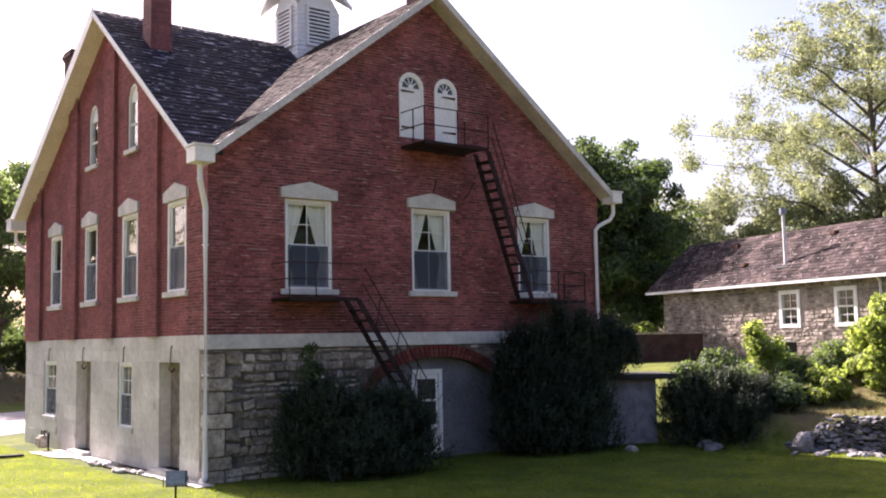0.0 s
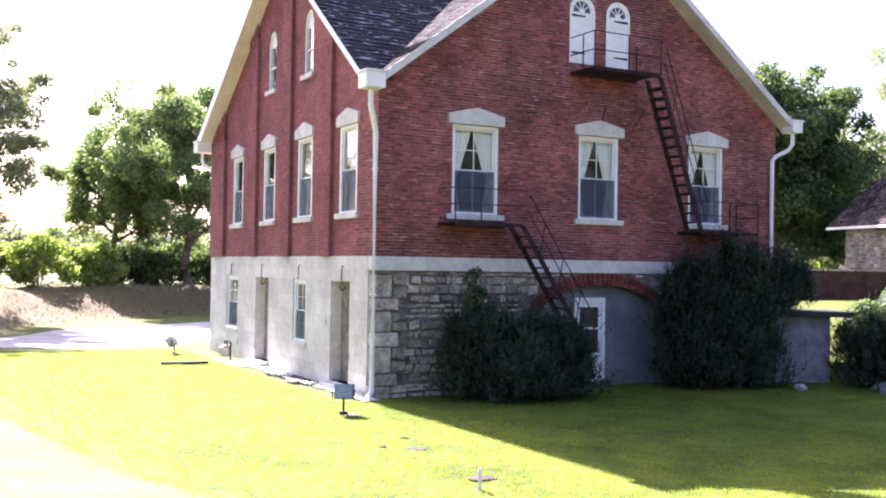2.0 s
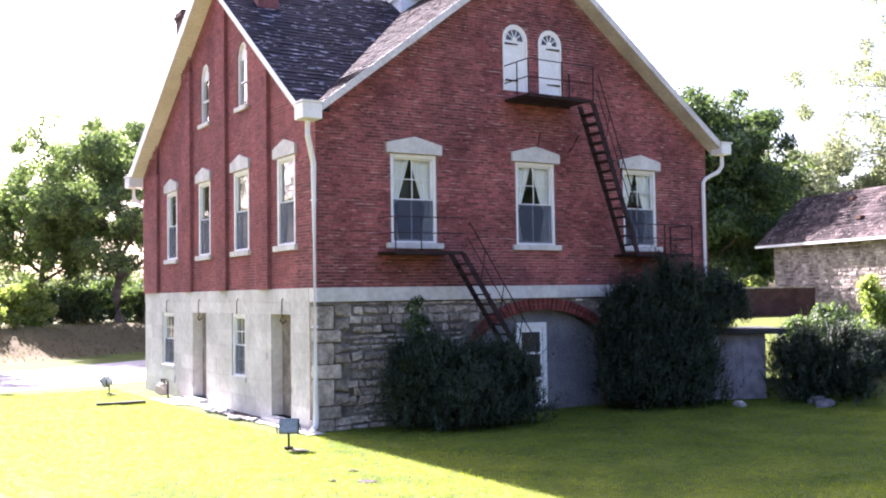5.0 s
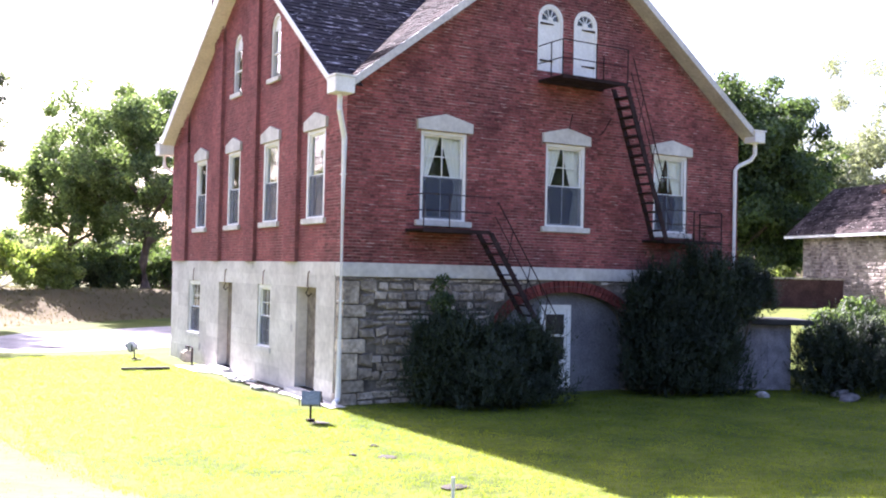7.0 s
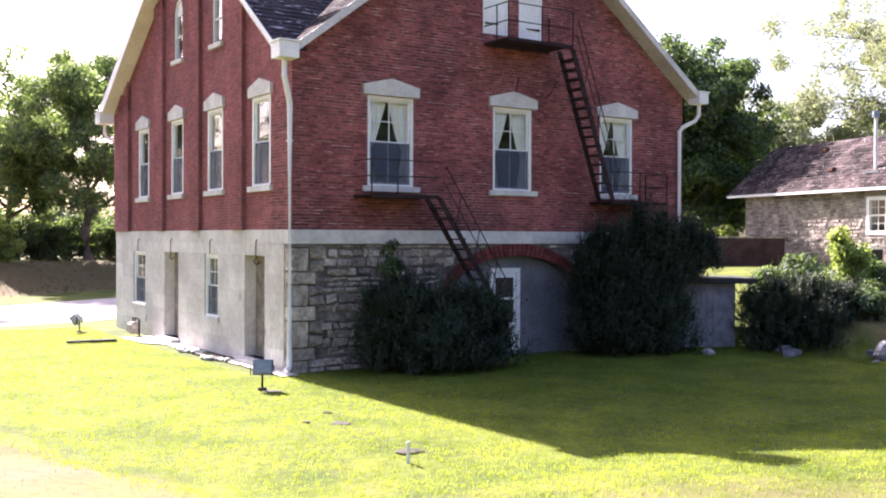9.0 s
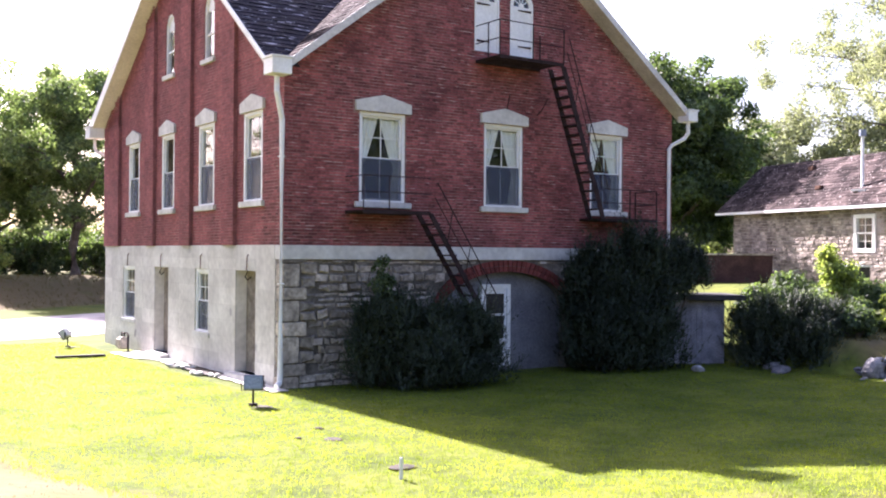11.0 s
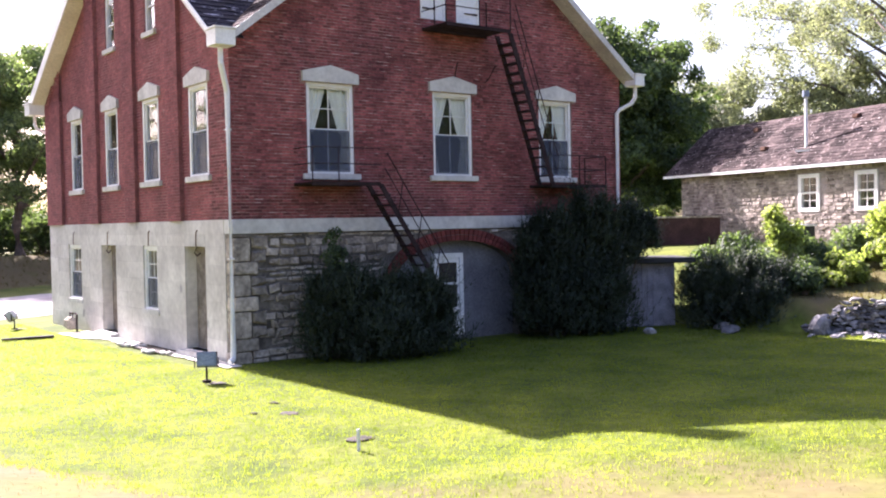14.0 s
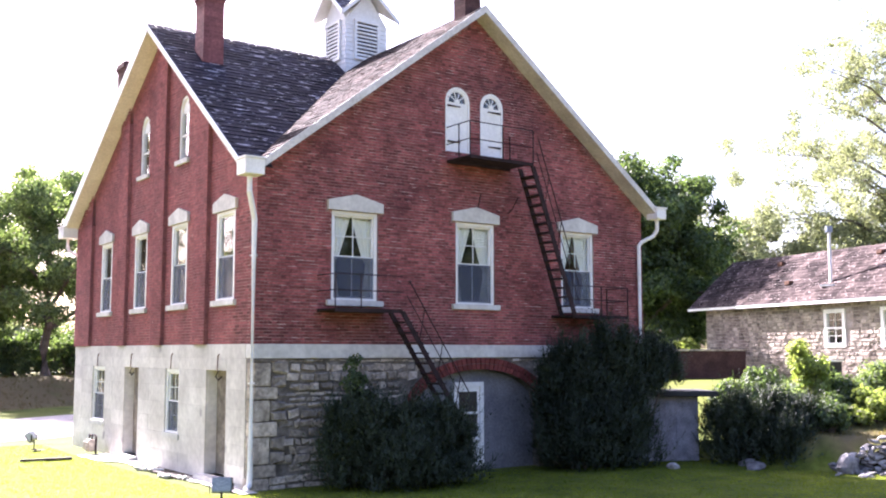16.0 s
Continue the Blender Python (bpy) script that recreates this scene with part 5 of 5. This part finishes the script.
def landing(x0, x1, y0, z, rails, posts, left_open=False, right_open=False):
    part("landing", bbox(x0, x1, y0, y0 + 0.05, z - 0.09, z), IRON, fe)
    for y in (y0 + 0.05, -0.06):
        if y > -0.1:
            part("deck_edge", bbox(x0, x1, -0.06, -0.01, z - 0.08, z), IRON, fe)
    n = int((-y0 - 0.1) / 0.07)
    for k in range(n):
        y = y0 + 0.07 + k * 0.07
        part("deck_slat", bbox(x0, x1, y, y + 0.045, z - 0.03, z - 0.005), IRON, fe)
    for zr in rails:
        bar((x0, y0 + 0.02, z + zr), (x1, y0 + 0.02, z + zr), 0.014, "rail")
        if not left_open:
            bar((x0, y0 + 0.02, z + zr), (x0, -0.01, z + zr), 0.014, "rail")
        if not right_open:
            bar((x1, y0 + 0.02, z + zr), (x1, -0.01, z + zr), 0.014, "rail")
    for x, y in posts:
        bar((x, y, z), (x, y, z + max(rails)), 0.018, "post")


def stair(top, foot, y0, y1, n, rail=0.85):
    (xa, za), (xb, zb) = top, foot
    for y in (y0, y1):
        part("stringer", bprism([(xa - 0.02, za), (xa + 0.13, za), (xb + 0.13, zb), (xb - 0.02, zb)], y, y + 0.03), IRON, fe)
    for k in range(1, n):
        f = k / n
        x, z = xa + (xb - xa) * f, za + (zb - za) * f
        part("tread", bbox(x - 0.05, x + 0.20, y0 + 0.03, y1, z - 0.035, z + 0.005), IRON, fe)
    bar((xa + 0.25, y0, za + rail - 0.1), (xb + 0.25, y0, zb + rail - 0.1), 0.015, "handrail")
    bar((xa + 0.18, y0, za + rail * 0.45), (xb + 0.18, y0, zb + rail * 0.45), 0.012, "handrail")
    for f in (0.25, 0.55, 0.85):
        x, z = xa + (xb - xa) * f, za + (zb - za) * f
        bar((x + 0.1, y0, z), (x + 0.25, y0, z + rail - 0.1), 0.012, "rail_post")


landing(5.42, 7.55, -1.05, 8.16, (0.42, 0.88), [(5.42, -1.03), (5.42, -0.55), (7.55, -1.03), (7.55, -0.05), (6.5, -1.03)], right_open=True)
landing(1.60, 3.45, -0.90, 4.14, (0.42, 0.80), [(1.60, -0.88), (2.3, -0.88)], right_open=True)
landing(9.05, 11.2, -0.90, 4.14, (0.42, 0.80), [(11.2, -0.88), (10.15, -0.88), (11.2, -0.05)], left_open=True)
stair((7.56, 8.1), (9.02, 4.14), -0.95, -0.42, 16)
stair((3.40, 4.1), (5.22, 1.35), -0.90, -0.36, 11)
for x, z, s in ((6.45, 6.9, -0.12), (7.5, 6.9, 0.12)):
    part("wall_tie", btube([(x, -0.01, z), (x + s * 0.5, -0.12, z + abs(s)), (x + s, -0.3, z + 1.0 * abs(s) + 0.3)], 0.014, 5), IRON, fe)

# ---- arch ring of red brick ----
cA, rA = (ARX0 + ARX1) / 2, (ARX1 - ARX0) / 2
for ring in range(2):
    n = 46
    for k in range(n):
        a0, a1 = math.pi * (k + 0.08) / n, math.pi * (k + 0.92) / n
        ro, ri = 0.01 + 0.16 * ring, 0.155 + 0.16 * ring
        q = [(cA - (rA + ri) * math.cos(a), ARZ + (1.03 + ri) * math.sin(a)) for a in (a0, a1)] + [(cA - (rA + ro) * math.cos(a), ARZ + (1.03 + ro) * math.sin(a)) for a in (a1, a0)]
        part("brick", bprism(q, -0.015 - 0.004 * (k % 3), 0.09), BRICK_RED, base_front)


# ---- stones of the basement front ----
def arch_block(x, z):
    d = ((x - cA) / (rA + 0.36)) ** 2 + (max(0.0, z - ARZ) / (1.03 + 0.36)) ** 2
    return d < 1 and z > ARZ - 0.3 or abs(x - cA) < rA + 0.34 and z < ARZ


def rubble_front():
    rng = random.Random(19)
    z = -0.1
    row = 0
    while z < BAND_B - 0.06:
        h = min(rng.uniform(0.11, 0.27), BAND_B - z - 0.01)
        x = 0.62 if row % 2 else 0.92
        while x < W - 0.05:
            w = rng.uniform(0.16, 0.5)
            a, b = x, min(W - 0.01, x + w)
            x += w
            if b - a < 0.1 or arch_block(a, z + h / 2) or arch_block(b, z + h / 2) or arch_block((a + b) / 2, z + h):
                continue
            stone_block(a, b, z + rng.uniform(0, 0.03), z + h - rng.uniform(0, 0.02), 0.05, rng.uniform(0.0, 0.07), rng, base_front)
        z += h
        row += 1


def stone_block(a, b, z0, z1, d, p, rng, parent, c=None):
    g = 0.014
    c = c or 0.16 * min(b - a, z1 - z0)
    j = lambda s: rng.uniform(-s, s)
    s = min(0.05, 0.2 * (z1 - z0))
    back = [(a + g + j(s), d + 0.02, z0 + g + j(s)), (b - g + j(s), d + 0.02, z0 + g + j(s)), (b - g + j(s), d + 0.02, z1 - g + j(s)), (a + g + j(s), d + 0.02, z1 - g + j(s))]
    mid = [(x, d - p * 0.45, z) for x, _, z in back]
    cx, cz = (a + b) / 2, (z0 + z1) / 2
    top = [(x + (c if x < cx else -c) + j(0.02), d - p + j(0.02), z + (c if z < cz else -c) * 0.8 + j(0.012)) for x, _, z in back]
    me = bpy.data.meshes.new("stone")
    me.from_pydata(back + mid + top, [], [(8, 9, 10, 11)] + [(i, (i + 1) % 4, 4 + (i + 1) % 4, 4 + i) for i in range(4)] + [(4 + i, 4 + (i + 1) % 4, 8 + (i + 1) % 4, 8 + i) for i in range(4)])
    me.materials.append(RUBBLE)
    o = new("stone", me)
    o.parent = parent
    return o


rubble_front()
# corner quoins, big dressed blocks that bond both faces
rng = random.Random(4)
z = -0.15
k = 0
while z < BAND_B - 0.05:
    h = min((0.42, 0.30, 0.62, 0.34, 0.5, 0.3, 0.55)[k % 7], BAND_B - z)
    lx = 0.58 if k % 2 else 0.86
    if k % 2 == 0:
        q = bbox(-0.02 - 0.05 * (k in (1, 0)), 0.40, -0.02 - rng.uniform(0.0, 0.05), 0.36, z + 0.012, z + h - 0.012, 0.018)
        part("quoin", q, RUBBLE, base_front, "dressed corner block")
        zz = z
        for f in (0.5, 0.5):
            stone_block(0.42, lx, zz, zz + h * f, 0.04, 0.07, rng, base_front)
            zz += h * f
    else:
        q = bbox(-0.02, lx, -0.02 - rng.uniform(0.0, 0.06), 0.36, z + 0.012, z + h - 0.012, 0.018)
        part("quoin", q, RUBBLE, base_front, "dressed corner block")
    z += h
    k += 1

# ---- dressed blocks of the basement side ----
holes = [(a - 0.02, b + 0.02, 0.94, 2.70) for a, b in BASE_WIN] + [(a - 0.01, b + 0.01, 0.0, 2.72) for a, b in BASE_DOOR]
rng = random.Random(8)
cuts = sorted({0.36, L} | {c for h in holes for c in h[:2]})
z = -0.35
courses = [0.45, 0.40, 0.46, 0.42, 0.40, 0.45, 0.44, 0.30]
for r, h in enumerate(courses):
    z1 = min(z + h, BAND_B - 0.003)
    for u0, u1 in zip(cuts, cuts[1:]):
        mid = (u0 + u1) / 2
        if any(hh[0] < mid < hh[1] and hh[2] < (z + z1) / 2 < hh[3] for hh in holes):
            continue
        n = max(1, round((u1 - u0) / 0.95))
        shift = 0.0 if n == 1 else (0.18 if r % 2 else -0.12)
        us = [u0] + [u0 + (u1 - u0) * k / n + shift for k in range(1, n)] + [u1]
        for a, b in zip(us, us[1:]):
            part("ashlar_block", bbox(-0.03 - rng.uniform(0, 0.006), 0.025, a + 0.001, b - 0.001, z + 0.001, z1 - 0.001, 0.002), LIME, base_left)
    z = z1
# iron hooks and rust marks over the openings
for y, bent in ((11.32, 0), (8.15, 1), (4.95, 0), (1.86, 2)):
    hk = thing("iron_hook", "rusty iron hook over a basement opening", "hook", (-0.04, y, 3.02), 0, group="iron hooks")
    part("rod", btube([(0, 0, 0.05), (-0.04, 0, 0.0), (-0.05, 0, -0.35)], 0.014, 6), RUST, hk)
    if bent:
        part("loop", btube([(0.05, 0.15, -0.34), (0.0, 0.2, -0.5), (0.0, 0.05, -0.58), (0.02, -0.1, -0.5)], 0.016, 6), IRON, hk)

# ---- yard things along the side wall ----
drape("pavement", lambda u, v: (-0.52 + 0.44 * u - 0.45 * sm(0.75, 0.85, v) * (1 - u) + 0.035 * (math.sin(v * 37) + math.sin(v * 91)) * (1 - u), -0.55 + 10.6 * v), 40, 4, 0.035, LIME, "pale worn concrete strip along the house wall", "pavement")
drape("soil_bed", lambda u, v: (-0.62 + 0.5 * u, 3.0 + 2.6 * v), 10, 3, 0.05, DIRT, "strip of bare dark soil by the wall", "soil")
for i in range(14):
    rng = random.Random(200 + i)
    b = boulder(None, (-0.5 + rng.uniform(-0.25, 0.3), 2.7 + rng.uniform(0, 3.2), 0.05), (0.09 + 0.08 * rng.random(), 0.08, 0.06), 300 + i, LIME_TRIM, "loose_stone")
    tagged(b, "small pale loose stone beside the house wall", "stone", group="loose stones")
pl = thing("plank", "dark weathered board lying on the grass", "plank", (-2.05, 9.15, 0.03), -6)
part("board", bbox(-0.75, 0.65, -0.08, 0.08, 0, 0.06, 0.008), DIRT, pl)
part("board", bbox(-0.1, 0.65, 0.1, 0.24, 0, 0.05, 0.008), DIRT, pl)


def floodlight(at, rz, tilt, material, label):
    f = thing("floodlight", label, "lamp", at, rz)
    part("stem", btube([(0, 0, -0.05), (0, 0, 0.34)], 0.022, 8), IRON, f)
    part("base", btube([(0, 0, 0.0), (0, 0, 0.05)], 0.09, 10), IRON, f)
    bm = bmesh.new()
    box(bm, -0.19, 0.19, -0.10, 0.09, 0.0, 0.29)
    bmesh.ops.bevel(bm, geom=list(bm.edges), offset=0.02, segments=2, affect="EDGES")
    h = part("housing", bm, material, f)
    h.matrix_basis = pose(0, 0, 0.32, tilt, 0, 0)
    bm = bmesh.new()
    box(bm, -0.205, 0.205, 0.092, 0.11, -0.01, 0.30)
    g = part("rim", bm, IRON, f)
    g.matrix_basis = pose(0, 0, 0.32, tilt, 0, 0)
    part("lens", bbox(-0.18, 0.18, 0.112, 0.116, 0.03, 0.29), GLASS, f).matrix_basis = pose(0, 0, 0.32, tilt, 0, 0)
    for s in (-1, 1):
        part("yoke", bbox(s * 0.235 - 0.008, s * 0.235 + 0.008, -0.02, 0.02, 0.30, 0.50), IRON, f)
    return f


floodlight((-1.58, -1.97, 0.0), -30, -12, FLOODGREY, "blue-grey floodlight on a short post in the lawn")
floodlight((-1.55, 12.8, 0.0), 55, -38, mat("pale_enamel", (0.5, 0.5, 0.5), (0.66, 0.66, 0.66), rough=0.5, scale=4, fine=30, bump=0.05), "small tilted floodlight near the far corner")
# flat dark patches that paint each floodlight's shadow on the grass
for x, y, s in ((-1.45, -2.1, 0.28), (-1.45, 12.7, 0.3)):
    b = boulder(None, (x, y, 0.0), (s, s * 0.7, 0.025), int(100 * s + y), DIRT, "soil_patch")
    b.matrix_basis = pose(x, y, ground_z(x, y), 0, 0, 40 * y)
    tagged(b, "flat dark patch standing for the lamp post's shadow", "soil")
gm = thing("gas_meter", "grey gas meter with bent pipes by the wall", "gas meter", (-0.5, 10.35, 0.0), -90)
gm.scale = (1.35, 1.35, 1.3)
part("body", bbox(-0.18, 0.18, -0.14, 0.10, 0.08, 0.36, 0.05), RUBBLE, gm)
part("pipe", btube([(-0.1, 0, 0.3), (-0.1, 0, 0.46), (0.1, 0, 0.46), (0.1, 0, 0.3)], 0.025, 8), IRON, gm)
part("pipe", btube([(0.22, 0.05, -0.05), (0.22, 0.05, 0.42), (0.1, 0.05, 0.46)], 0.025, 8), IRON, gm)
stk = thing("stake", "short white marker stake in the lawn", "stake", (-2.65, -9.36, ground_z(-2.65, -9.36)), 10)
part("post", bbox(-0.025, 0.025, -0.015, 0.015, -0.1, 0.30, 0.004), WHITE, stk)
for x, y, s in ((-2.25, -8.75, 0.26), (-2.06, -6.3, 0.2), (-1.75, -5.2, 0.1), (-2.5, -5.9, 0.07)):
    b = boulder(None, (x, y, ground_z(x, y) + 0.0), (s, s * 0.75, 0.04), int(-y * 100), DIRT, "molehill")
    b.matrix_basis = pose(x, y, ground_z(x, y), 0, 0, 40 * y)
    tagged(b, "low mound of dark bare soil in the lawn", "molehill")

# ---- grass ----
GRASS = leaf_mat("grass_blade", (0.070, 0.102, 0.020), (0.140, 0.174, 0.033), 0.70, 0.12, 0.85, 0.12, (2.6, 2.5, 0.85))
STRAW = leaf_mat("dry_blade", (0.12, 0.095, 0.046), (0.19, 0.150, 0.076), 0.3, 0.08, 1.0, 0.0)


def blades(name, n, region, keep, tall, material, seedv, label, wide=0.012):
    rng = random.Random(seedv)
    vs, fs = [], []
    x0, x1, y0, y1 = region
    while n > 0:
        n -= 1
        x, y = rng.uniform(x0, x1), rng.uniform(y0, y1)
        if not keep(x, y, rng):
            continue
        z = ground_z(x, y)
        for _ in range(3):
            an = rng.uniform(0, 6.283)
            h = tall * rng.uniform(0.4, 1.3)
            dx, dy = math.cos(an), math.sin(an)
            px, py = x + rng.gauss(0, 0.03), y + rng.gauss(0, 0.03)
            k = len(vs)
            vs += [(px - dy * wide, py + dx * wide, z - 0.01), (px + dy * wide, py - dx * wide, z - 0.01), (px + dx * h * 0.6, py + dy * h * 0.6, z + h)]
            fs.append((k, k + 1, k + 2))
    me = bpy.data.meshes.new(name)
    me.from_pydata(vs, [], fs)
    me.materials.append(material)
    tagged(new(name, me), label, "grass", kind="stuff")


def on_lawn(x, y, rng):
    if -0.95 < x < 13.2 and -0.3 < y < 14.4:
        return False
    return dryness(x, y) < 0.3 + 0.3 * rng.random() and terrace(x, y) < 0 and y < 14.5


blades("lawn_blades", 200000, (-8.5, 14.5, -16.5, 14.5), on_lawn, 0.040, GRASS, 3, "short mown grass blades over the lawn", 0.0052)
blades("straw_blades", 22000, (-14.0, 6.0, -20.0, 12.0), lambda x, y, r: dryness(x, y) > 0.3 and math.hypot(x + 9.9, y + 21.2) > 2.5, 0.022, STRAW, 4, "dry straw-coloured grass on the slope", 0.004)
blades("bank_straw", 9000, (-16.0, 16.0, 14.0, 46.0), lambda x, y, r: side(BANK, x, y) > 0.2, 0.16, STRAW, 5, "rough dry grass on the far bank")
blades("terrace_straw", 5000, (14.0, 26.0, -12.0, 2.0), lambda x, y, r: terrace(x, y) > 0.8, 0.12, STRAW, 6, "dry yellow grass on the terrace")

# ---- bricks of the two visible walls ----
WIN_BLOCK = 0.17
f_holes = front_holes + [(a - WIN_BLOCK, b + WIN_BLOCK, WZ1 + 0.0, flat(WZ1 + 0.24)) for a, b in FRONT_WIN] + [(a - 0.14, b + 0.14, WZ0 - 0.14, flat(WZ0)) for a, b in FRONT_WIN]
l_holes = left_holes + [(a - WIN_BLOCK, b + WIN_BLOCK, WZ1 + 0.0, flat(WZ1 + 0.24)) for a, b in LEFT_WIN] + [(a - 0.14, b + 0.14, WZ0 - 0.14, flat(WZ0)) for a, b in LEFT_WIN]
bricks_on(wall_front, 0.0, W, front_top, f_holes, flat(0.0), "y", 1, lambda u, z: u < 1.75 and z < 6.2)
edges = sorted({0.0, L} | {c for p in PILASTERS for c in p})
for n, (a, b) in enumerate(zip(edges, edges[1:])):
    if b - a > 0.05:
        s = left_surface((a + b) / 2)
        bricks_on(wall_left, a, b, left_top, l_holes, flat(s), "x", 20 + n, lambda u, z: u < 1.1 and z < 6.4, BRICK_SIDE)
